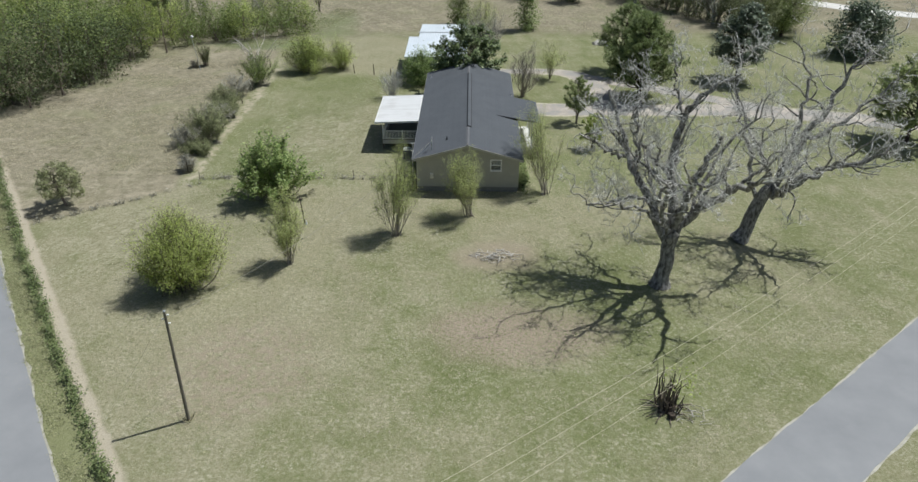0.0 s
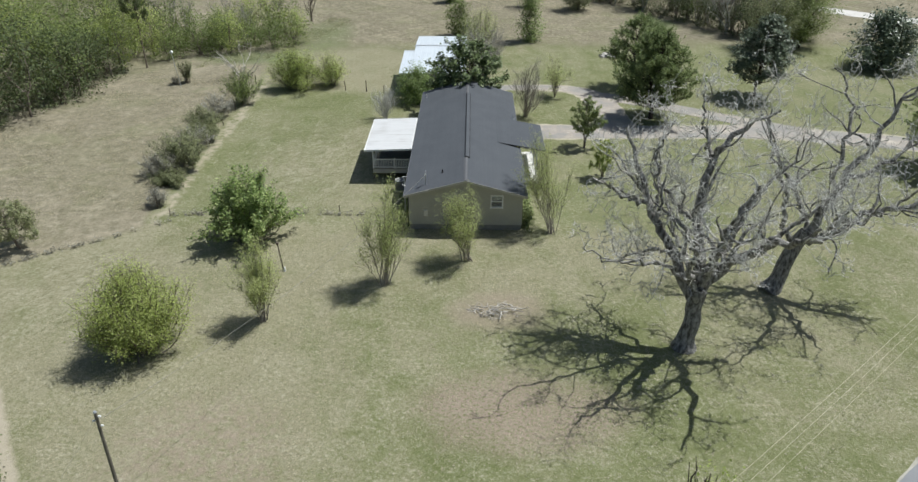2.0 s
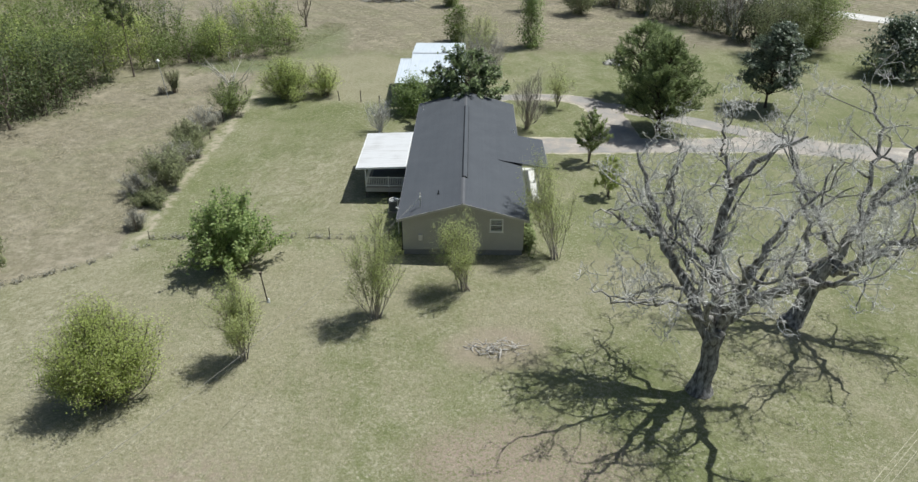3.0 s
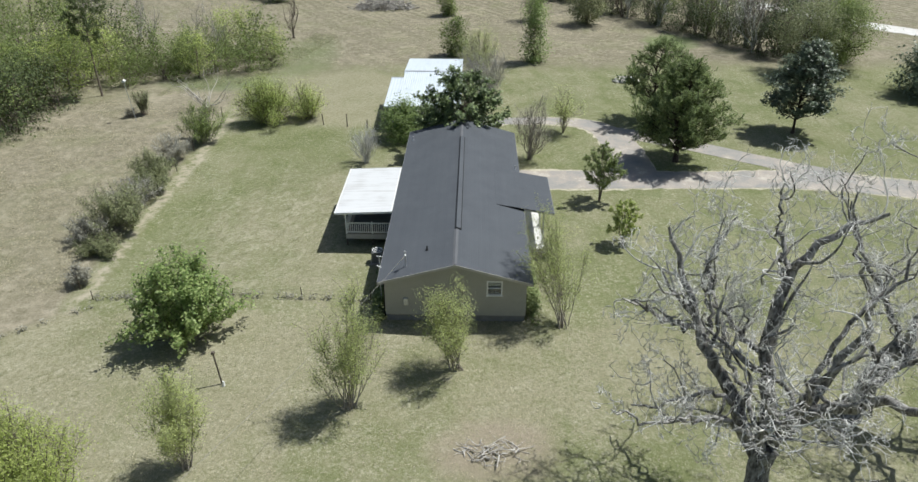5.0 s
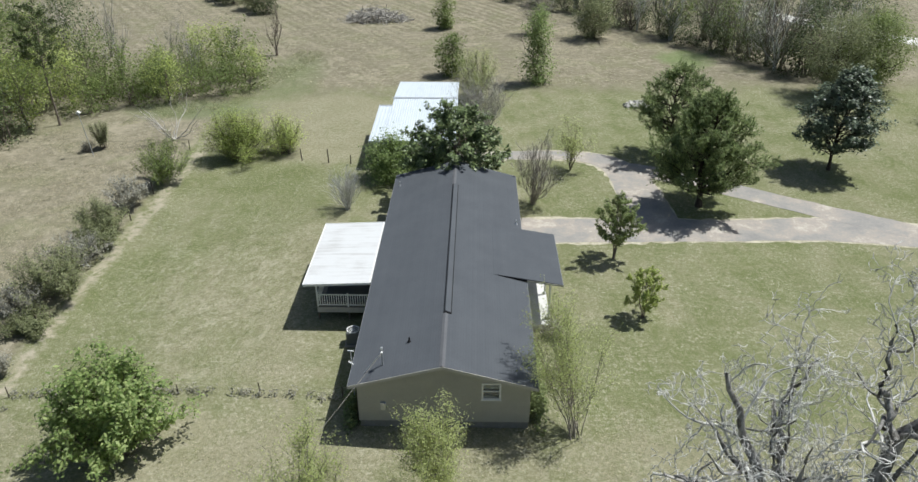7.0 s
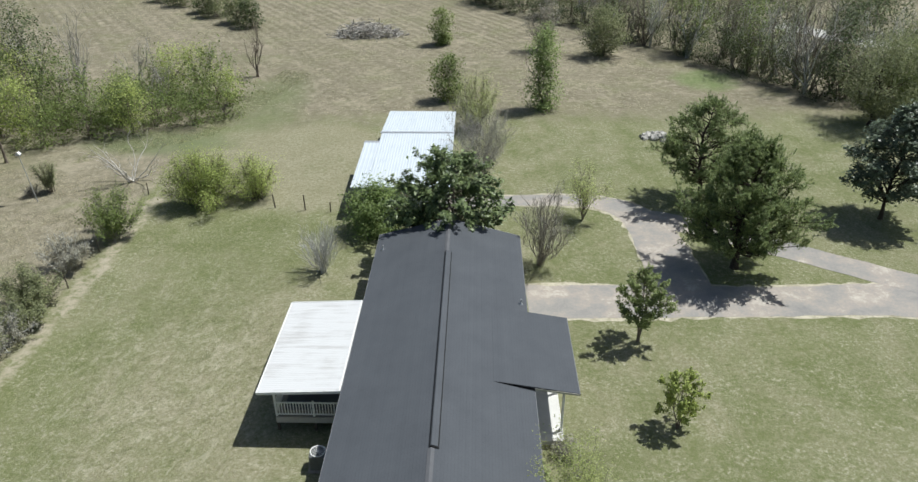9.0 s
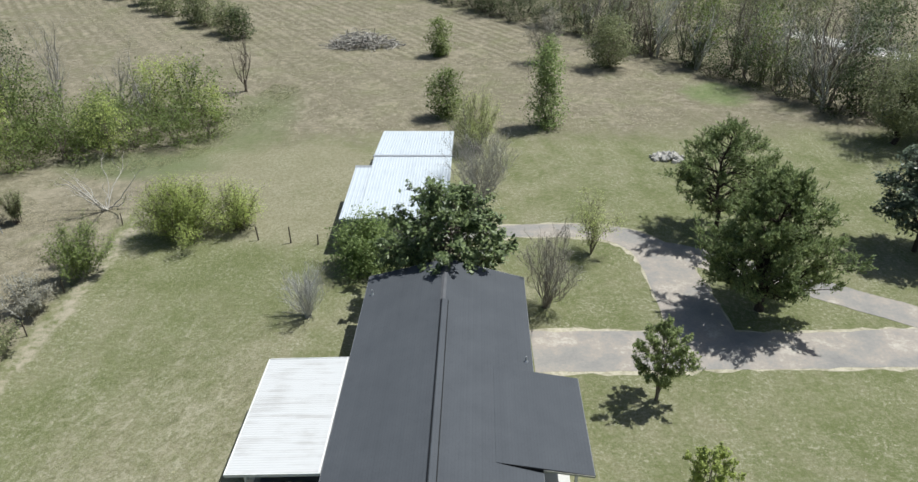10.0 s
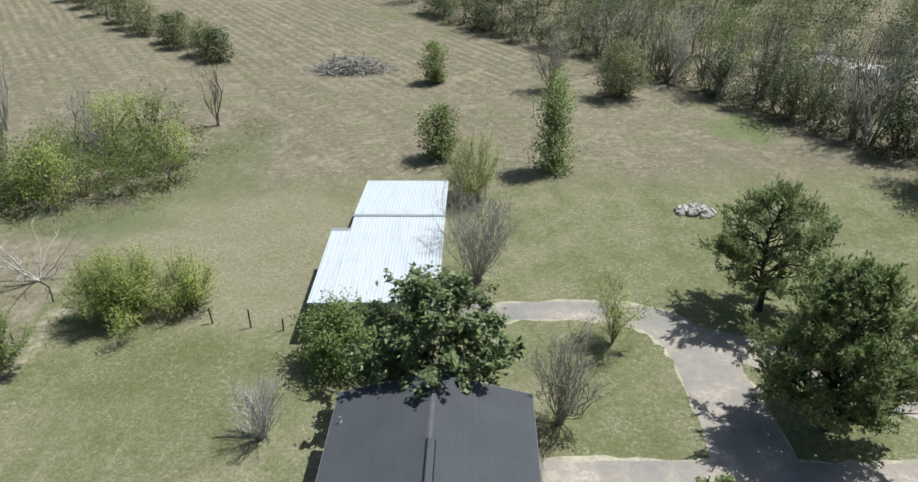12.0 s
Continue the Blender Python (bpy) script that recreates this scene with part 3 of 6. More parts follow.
def bare_plant(name, label, category, x, y, h, rad, bark, stems=9, thick=0.035, seed=1, spec=None, group="", leaf=None, leaves=0, size=0.1, base=0.12, up=0.9, shape=0.75):
    """A leafless shrub: a fan of stems that fork into fine twigs, with some first leaves if any."""
    rng = np.random.default_rng(seed)
    ob = tagged(empty(name, x, y), label, category, group)
    spec = spec or [(7, 0.42, 0.55, 0.25, 0.25, 0.55), (5, 0.5, 0.7, 0.25, 0.2, 0.6)]
    paths, tips = [], []
    for i in range(stems):
        th = rng.uniform(0, 6.283)
        rr0 = rad * rng.uniform(0.15, 1.0) ** shape
        tip = np.array((math.cos(th) * rr0, math.sin(th) * rr0, h * rng.uniform(0.75, 1.0) * (1 - 0.35 * (rr0 / rad) ** 2)))
        foot = np.append(rng.normal(0, base, 2), 0.0)
        q = wander(rng, foot, tip, 8, 0.14, 0.06)
        r = np.linspace(thick * rng.uniform(0.7, 1.2), 0.009, 8)
        paths.append((q, r, 5))
        fork(rng, paths, tips, q, r, 0, spec)
    for q, rr, k in paths:
        q[:, 2] = np.maximum(q[:, 2], 0.0)
    tube_part("trunk", paths, bark, ob)
    if leaves:
        tips = np.array(tips)
        at = tips[rng.integers(0, len(tips), leaves)] + rng.normal(0, 0.16, (leaves, 3))
        at[:, 2] = np.maximum(at[:, 2], 0.1)
        leaf_part("crown", at, at - np.array((0, 0, h * 0.5)), size, rng, leaf, ob)
    return ob


def feather(name, label, category, x, y, h, rad, leaf, stems=24, shoots=8, leaves=9000, size=0.06, seed=1, bark=None, thick=0.035, start=0.35, arch=1.35, foot=0.16, flat=0.22, reach=0.2, loose=0.09, group="", up=0.5, lean=(0.0, 0.0)):
    """A shrub of many upright stems that open like a vase, with side shoots and small leaves all along them."""
    rng = np.random.default_rng(seed)
    ob = tagged(empty(name, x, y), label, category, group)
    paths, lines = [], []
    t = np.linspace(0, 1, 8)
    for i in range(stems):
        th = rng.uniform(0, 6.283)
        r = rad * rng.uniform(0.02, 1.0) ** 0.55
        base = rng.normal(0, foot, 2)
        tip = np.array((math.cos(th), math.sin(th))) * r + base * 0.5 + np.array(lean)
        z = h * rng.uniform(0.78, 1.02) * (1 - flat * (r / rad) ** 2)
        q = np.zeros((8, 3))
        q[:, :2] = base + (tip - base) * (t ** arch)[:, None]
        q[:, 2] = z * t
        q[1:, :2] += np.cumsum(rng.normal(0, 0.012 * h, (7, 2)), 0) * 0.6
        rr = np.linspace(thick * rng.uniform(0.6, 1.2), 0.007, 8)
        paths.append((q, rr, 4))
        lines.append((q, start))
        for _ in range(shoots):
            i = int(rng.integers(2, 7))
            d = unit(unit(q[i + 1] - q[i]) + rng.normal(0, 0.42, 3) + np.array((0, 0, up)))
            p = wander(rng, q[i], q[i] + d * h * reach * rng.uniform(0.4, 1.3), 4, 0.18)
            paths.append((p, np.linspace(0.012, 0.005, 4), 3))
            lines.append((p, start * h * 0.55 / max(h, 1) if q[i][2] > start * h else 0.8))
    tube_part("trunk", paths, bark or M_STEM, ob)
    weight = np.array([np.linalg.norm(q[-1] - q[0]) * (1 - s) for q, s in lines])
    pick = rng.choice(len(lines), leaves, p=weight / weight.sum())
    at = np.zeros((leaves, 3))
    for k, j in enumerate(pick):
        q, s = lines[j]
        w = rng.uniform(s, 1.0) * (len(q) - 1.001)
        i = int(w)
        at[k] = q[i] + (q[i + 1] - q[i]) * (w - i)
    at += rng.normal(0, loose, (leaves, 3))
    at[:, 2] = np.maximum(at[:, 2], 0.06)
    leaf_part("crown", at, at - np.array((0, 0, h * 0.5)), size, rng, leaf, ob, long=2.0, lift=1.3)
    return ob


# ---- ground and ways ----
def strip(name, ways, z, material, label, category, rough_edge=0.0, seed=3, thick=0.06):
    """A flat way through centre points (x, y, half width), with slightly uneven edges and a real thickness."""
    rng = np.random.default_rng(seed)
    pts = []
    for (x0, y0, w0), (x1, y1, w1) in zip(ways, ways[1:]):
        n = max(2, int(math.hypot(x1 - x0, y1 - y0) / 0.8))
        for i in range(n):
            t = i / n
            pts.append((x0 + (x1 - x0) * t, y0 + (y1 - y0) * t, w0 + (w1 - w0) * t))
    pts.append(ways[-1])
    pts = np.array(pts)
    for _ in range(10):
        pts[1:-1] = (pts[:-2] + 2 * pts[1:-1] + pts[2:]) / 4
    tan = unit(np.gradient(pts[:, :2], axis=0))
    nor = np.stack((-tan[:, 1], tan[:, 0]), 1)
    jl, jr = (rng.normal(0, rough_edge, len(pts)) for _ in (0, 1))
    left = pts[:, :2] + nor * (pts[:, 2] + jl)[:, None]
    right = pts[:, :2] - nor * (pts[:, 2] + jr)[:, None]
    n = len(pts)
    v = [(*p, z) for p in left] + [(*p, z) for p in right] + [(*p, z - thick) for p in left] + [(*p, z - thick) for p in right]
    f = []
    for i in range(n - 1):
        f += [(n + i, n + i + 1, i + 1, i), (i, i + 1, 2 * n + i + 1, 2 * n + i), (n + i + 1, n + i, 3 * n + i, 3 * n + i + 1)]
    f += [(0, 2 * n, 3 * n, n), (n - 1, 2 * n - 1, 4 * n - 1, 3 * n - 1)]
    return tagged(raw(name, v, f, material), label, category, kind="structure")


bm = bmesh.new()
bmesh.ops.create_grid(bm, x_segments=60, y_segments=60, size=1500)
ground = tagged(part("ground", bm, M_GRASS), "patchy green and straw-coloured grass with bare spots", "ground", kind="structure")

strip("road_west", [(-115, 156, 2.6), (-39, 48.1, 2.6), (-23.0, 25.2, 2.6), (0, -7.6, 2.6), (60, -93, 2.6)], 0.02, M_ASPHALT,
      "worn light grey asphalt road along the hedge", "road", 0.03, 3)
strip("road_east", [(-60, -38.0, 2.15), (14.0, 24.8, 2.15), (31.0, 39.1, 2.15), (75, 76.2, 2.15), (160, 148, 2.15)], 0.026, M_ASPHALT,
      "worn light grey asphalt road beside the lawn", "road", 0.03, 4)
strip("gravel_road", [(50, 162, 2.4), (62, 146, 2.4), (72, 137.5, 2.4), (95, 125, 2.4), (150, 104, 2.4)], 0.02,
      plain("pale_gravel", (0.50, 0.48, 0.45), (0.66, 0.64, 0.61), 0.6, 0.95), "pale sunlit gravel road past the trees", "road", 0.1, 5)
strip("driveway", [(5.0, 81.4, 2.0), (14, 81.6, 1.9), (22, 81.7, 1.7), (30, 82.2, 2.0), (37, 80.8, 1.9), (45, 79.0, 1.9), (70, 73.0, 1.9)], 0.012, M_CONCRETE,
      "stained concrete driveway to the porch side of the house", "driveway", 0.04, 6)
strip("driveway_loop", [(15.7, 83.0, 2.1), (15.6, 86.0, 2.0), (15.5, 90.0, 1.9), (15.3, 93.0, 1.8), (14.4, 95.3, 1.5), (11.6, 96.9, 1.15), (7.5, 97.0, 1.0), (3.6, 96.7, 1.0), (-1.0, 96.0, 1.0)], 0.0145, M_CONCRETE,
      "curved concrete drive that loops behind the house", "driveway", 0.04, 7)
strip("driveway_spur", [(36.5, 81.4, 1.3), (32.0, 84.0, 1.35), (27.0, 87.2, 1.3), (22.0, 90.4, 1.35), (18.0, 92.8, 1.5), (14.6, 94.2, 1.2)], 0.017, M_CONCRETE,
      "diagonal concrete spur under the cedar", "driveway", 0.04, 8)

M_ROADEDGE = plain("road_edge_gravel", (0.27, 0.26, 0.21), (0.46, 0.44, 0.38), 0.8, 0.95, fine=5.0)
strip("trim", [(-115, 156, 2.75), (-39, 48.1, 2.75), (-23.0, 25.2, 2.75), (0, -7.6, 2.75), (60, -93, 2.75)], 0.008, M_ROADEDGE,
      "ragged pale gravel edge of the western road", "road edge", 0.06, 18, 0.04)
strip("trim", [(-60, -38.0, 2.25), (14.0, 24.8, 2.25), (31.0, 39.1, 2.25), (75, 76.2, 2.25), (160, 148, 2.25)], 0.011, M_ROADEDGE,
      "ragged pale gravel edge of the eastern road", "road edge", 0.045, 19, 0.04)
M_MARGIN = plain("worn_margin", (0.27, 0.25, 0.17), (0.56, 0.51, 0.40), 0.5, 0.95, fine=4.0)
strip("trim", [(5.0, 81.4, 2.25), (14, 81.6, 2.15), (22, 81.7, 1.95), (30, 82.2, 2.15), (37, 80.8, 2.1), (45, 79.0, 2.1), (70, 73.0, 2.1)], 0.005, M_MARGIN,
      "pale worn sandy margin along the driveway", "margin", 0.12, 16, 0.03)
strip("trim", [(15.7, 83.0, 2.2), (15.6, 86.0, 2.15), (15.5, 90.0, 2.1), (15.3, 93.0, 2.05), (14.4, 95.3, 1.75), (11.6, 96.9, 1.4), (7.5, 97.0, 1.2), (3.6, 96.7, 1.2), (-1.0, 96.0, 1.2)], 0.008, M_MARGIN,
      "pale worn sandy margin along the drive loop", "margin", 0.12, 17, 0.03)


# ---- the house ----
XL, XR, YF, YB, RIDGE, EAVE, TOP = -5.07, 4.53, 58.76, 84.68, -0.29, 3.2, 4.52
WL, WR, WF, WB = -4.72, 4.2, 59.32, 84.2
SLOPE_L = (TOP - EAVE) / (RIDGE - XL)
SLOPE_R = (TOP - EAVE) / (XR - RIDGE)


def roof_z(x):
    return TOP - (RIDGE - x) * SLOPE_L if x < RIDGE else TOP - (x - RIDGE) * SLOPE_R


def build_house():
    house = tagged(empty("house", 0, 59), "single-storey grey-green house with a dark shingle gable roof", "house")
    house.matrix_basis = Matrix()
    w0, w1, wz0, wz1 = 1.78, 2.60, 2.06, 2.96
    bm = bmesh.new()
    under = 0.16
    def top(x):
        return roof_z(x) - under
    prism(bm, [(WL, 0.45), (RIDGE, 0.45), (RIDGE, top(RIDGE)), (WL, top(WL))], WF, WF + 0.16)
    prism(bm, [(RIDGE, 0.45), (w0, 0.45), (w0, top(w0)), (RIDGE, top(RIDGE))], WF, WF + 0.16)
    prism(bm, [(w0, 0.45), (w1, 0.45), (w1, wz0), (w0, wz0)], WF, WF + 0.16)
    prism(bm, [(w0, wz1), (w1, wz1), (w1, top(w1)), (w0, top(w0))], WF, WF + 0.16)
    prism(bm, [(w1, 0.45), (WR, 0.45), (WR, top(WR)), (w1, top(w1))], WF, WF + 0.16)
    bmesh.ops.remove_doubles(bm, verts=bm.verts, dist=0.0005)
    part("wall", bm, M_SIDING, house, "grey-green painted gable wall")
    for x in (WL, WR - 0.16):
        part("wall", boxes((x, x + 0.16, WF + 0.16, WB - 0.16, 0.45, top(WL) - 0.02)), M_SIDING, house)
    bm = bmesh.new()
    prism(bm, [(WL, 0.45), (WR, 0.45), (WR, top(WR)), (RIDGE, top(RIDGE)), (WL, top(WL))], WB - 0.16, WB)
    part("wall", bm, M_SIDING, house)
    part("foundation", boxes((WL + 0.05, WR - 0.05, WF + 0.05, WB - 0.05, -0.1, 0.45)), M_BLOCK, house, "grey block foundation")
    # ceiling coloured dark so that the room behind the window looks unlit
    part("ceiling", boxes((WL + 0.16, WR - 0.16, WF + 0.17, WB - 0.17, 2.98, 3.02)), M_DARKROOM, house)
    # gable window with two sashes
    win = part("window", boxes((w0 - 0.09, w0, WF - 0.03, WF + 0.12, wz0 - 0.09, wz1 + 0.09), (w1, w1 + 0.09, WF - 0.03, WF + 0.12, wz0 - 0.09, wz1 + 0.09),
                               (w0, w1, WF - 0.03, WF + 0.12, wz1, wz1 + 0.09), (w0, w1, WF - 0.03, WF + 0.12, wz0 - 0.09, wz0)), M_WHITE, house, "white-framed sash window")
    part("sash_rail", boxes((w0, w1, WF + 0.0, WF + 0.06, 2.47, 2.54)), M_WHITE, win)
    for z0, z1, y in ((wz0, 2.47, WF + 0.02), (2.54, wz1, WF + 0.04)):
        part("pane", boxes((w0, w1, y, y + 0.008, z0, z1)), M_GLASS, win).visible_shadow = False
    part("blind", boxes((w0, w1, WF + 0.09, WF + 0.10, 2.62, wz1)), M_TRIM, win)
    part("sill", boxes((w0 - 0.12, w1 + 0.12, WF - 0.07, WF - 0.032, wz0 - 0.12, wz0 - 0.07)), M_WHITE, win)
    part("meter_box", boxes((-3.55, -3.25, WF - 0.13, WF, 1.25, 1.75), bevel=0.02), M_GALV, house, "grey electric meter box")
    # roof deck, fascia and shingle courses
    bm = bmesh.new()
    t = 0.13
    prism(bm, [(XL, EAVE - t), (RIDGE, TOP - t), (XR, EAVE - t), (XR, EAVE), (RIDGE, TOP), (XL, EAVE)], YF + 0.03, YB - 0.03)
    roof = part("roof", bm, M_SHINGLE, house, "dark grey asphalt shingle roof")
    for side, x_e, sl in ((-1, XL, SLOPE_L), (1, XR, SLOPE_R)):
        run = abs(RIDGE - x_e)
        n = 34
        step = run / n
        w = step * 1.12
        verts = []
        for y in (YF, YB):
            verts += [(0, y, 0.004), (0, y, 0.020), (-side * w, y, w * sl + 0.008), (-side * w, y, w * sl + 0.002)]
        faces = [(0, 1, 2, 3), (7, 6, 5, 4), (1, 0, 4, 5), (2, 1, 5, 6), (3, 2, 6, 7), (0, 3, 7, 4)]
        mesh = None
        for i in range(n):
            if mesh is None:
                ob = raw("shingle_course", verts, faces, M_SHINGLE, roof)
                mesh = ob.data
            else:
                ob = new("shingle_course", mesh)
                ob.parent = roof
            ob.location = (x_e - side * step * i, 0, EAVE + step * i * sl)
    # rake and eave boards
    for y in (YF - 0.03, YB):
        bm = bmesh.new()
        prism(bm, [(XL, EAVE - 0.17), (RIDGE, TOP - 0.17), (RIDGE, TOP + 0.006), (XL, EAVE + 0.006)], y, y + 0.03)
        prism(bm, [(RIDGE, TOP - 0.17), (XR, EAVE - 0.17), (XR, EAVE + 0.006), (RIDGE, TOP + 0.006)], y, y + 0.03)
        part("rake_board", bm, M_TRIM, house, "pale rake board")
    for x in (XL - 0.025, XR):
        part("fascia", boxes((x, x + 0.025, YF, YB, EAVE - 0.16, EAVE + 0.012)), M_EDGE, house, "grey metal drip edge")
    part("soffit", boxes((XL + 0.01, WL - 0.003, YF + 0.04, YB - 0.04, EAVE - 0.18, EAVE - 0.165)), M_TRIM, house)
    part("soffit", boxes((WR + 0.003, XR - 0.01, YF + 0.04, YB - 0.04, EAVE - 0.18, EAVE - 0.165)), M_TRIM, house)
    # ridge: a capped line in front, a raised vent further back
    for ya, yb in ((YF, 63.38), (80.14, YB)):
        bm = bmesh.new()
        prism(bm, [(RIDGE - 0.15, roof_z(RIDGE - 0.15) + 0.022), (RIDGE + 0.15, roof_z(RIDGE + 0.15) + 0.022), (RIDGE + 0.15, roof_z(RIDGE + 0.15) + 0.034), (RIDGE, TOP + 0.05), (RIDGE - 0.15, roof_z(RIDGE - 0.15) + 0.034)], ya, yb)
        part("ridge_cap", bm, M_RIDGE, house, "lighter grey ridge cap")
    cx = RIDGE + 0.12
    bm = bmesh.new()
    prism(bm, [(cx - 0.215, roof_z(cx - 0.215) + 0.02), (cx + 0.215, roof_z(cx + 0.215) + 0.02), (cx + 0.215, roof_z(cx + 0.215) + 0.075), (RIDGE, TOP + 0.09), (cx - 0.215, roof_z(cx - 0.215) + 0.075)], 63.40, 80.12)
    vent = part("ridge_vent", bm, M_BLACK, house, "dark-edged ridge vent")
    bm = bmesh.new()
    prism(bm, [(cx - 0.165, roof_z(cx - 0.165) + 0.082), (RIDGE, TOP + 0.094), (cx + 0.165, roof_z(cx + 0.165) + 0.082), (cx + 0.165, roof_z(cx + 0.165) + 0.10), (RIDGE, TOP + 0.125), (cx - 0.165, roof_z(cx - 0.165) + 0.10)], 63.46, 80.12)
    part("vent_cap", bm, M_SHINGLE, vent)
    # pipes through the roof
    for x, y, h in ((-2.13, 61.4, 0.3), (4.2, 76.2, 0.32), (-4.6, 82.4, 0.34)):
        bm = rod(bmesh.new(), (x, y, roof_z(x) - 0.02), (x, y, roof_z(x) + h), 0.045, 0.045)
        rod(bm, (x, y, roof_z(x) + 0.01), (x, y, roof_z(x) + 0.1), 0.12, 0.06)
        part("vent_pipe", bm, M_GALV if x < -4 or x > 3 else M_BLACK, house)
    # porch roof laid over the right slope
    px0, px1, py0, py1 = 2.49, 6.76, 68.7, 75.15
    z0, z1 = roof_z(px0) + 0.008, 3.04
    bm = bmesh.new()
    prism(bm, [(px0, z0 - 0.005), (px0, z0 + 0.012), (px1, z1), (px1, z1 - 0.13)], py0, py1)
    porch = part("porch_roof", bm, M_SHINGLE, house, "dark shingle porch roof laid over the slope")
    n = 24
    step = (px1 - px0) / n
    sl = (z0 + 0.012 - z1) / (px1 - px0)
    w = step * 1.12
    verts = []
    for y in (py0 - 0.03, py1 + 0.03):
        verts += [(0, y, 0.004), (0, y, 0.018), (-w, y, w * sl + 0.008), (-w, y, w * sl + 0.002)]
    faces = [(0, 1, 2, 3), (7, 6, 5, 4), (1, 0, 4, 5), (2, 1, 5, 6), (3, 2, 6, 7), (0, 3, 7, 4)]
    mesh = None
    for i in range(n):
        if mesh is None:
            ob = raw("shingle_course", verts, faces, M_SHINGLE, porch)
            mesh = ob.data
        else:
            ob = new("shingle_course", mesh)
            ob.parent = porch
        ob.location = (px1 - step * i, 0, z1 + step * i * sl)
    # thin black sheet: paints the shade between main slope and porch roof
    bm = bmesh.new()
    prism(bm, [(px0 + 0.2, roof_z(px0 + 0.2) + 0.02), (XR, EAVE + 0.01), (XR, EAVE + 0.17), (px0 + 0.2, roof_z(px0 + 0.2) + 0.05)], py0 - 0.05, py0 - 0.035)
    part("gap_shade_strip", bm, M_BLACK, porch, "black strip standing in for the shade beside the porch roof")
    bm = bmesh.new()
    prism(bm, [(XR, EAVE + 0.06), (px1, z1 - 0.11), (px1, z1 - 0.01), (XR, EAVE + 0.16)], py0 - 0.06, py0 - 0.035)
    part("rake_board", bm, M_SIDING, porch, "grey rake board")
    part("fascia", boxes((px1, px1 + 0.03, py0, py1, z1 - 0.17, z1 + 0.01)), M_EDGE, porch)
    for y in (69.0, 71.9, 74.8):
        part("porch_post", boxes((5.96, 6.08, y - 0.06, y + 0.06, 0.3, 3.0), (5.92, 6.10, y - 0.1, y + 0.1, 0.3, 0.42), bevel=0.01), M_WHITE, house, "white porch post")
    part("porch_floor", boxes((4.3, 6.12, 68.25, 75.1, -0.05, 0.3), bevel=0.02), M_PALE, house, "pale bright concrete porch floor")
    # service mast with its brace
    bm = rod(bmesh.new(), (-3.39, 59.9, roof_z(-3.39) - 0.1), (-3.39, 59.9, 4.75), 0.045, 0.045)
    rod(bm, (-3.39, 59.9, 4.75), (-3.39, 59.74, 4.82), 0.07, 0.05)
    mast = part("service_mast", bm, M_GALV, house, "grey electric service mast on the roof")
    bm = rod(bmesh.new(), (-3.39, 59.9, 4.45), (-4.35, 59.5, roof_z(-4.35)), 0.025, 0.025)
    part("brace", bm, M_GALV, mast)
    part("insulator", rod(bmesh.new(), (-3.39, 59.82, 4.55), (-3.39, 59.72, 4.55), 0.06, 0.05), M_WHITE, mast)
    bm = rod(bmesh.new(), (WL - 0.06, 59.6, 0.1), (WL - 0.06, 59.6, 3.0), 0.045, 0.045)
    part("conduit", bm, M_BLACK, house)
    return house


M_PALE = plain("pale_concrete", (0.58, 0.57, 0.54), (0.70, 0.69, 0.66), 1.5, 0.85)
M_RIDGE = plain("ridge_shingle", (0.095, 0.097, 0.105), (0.13, 0.132, 0.14), 1.2, 0.85, bump=0.4)
house = build_house()


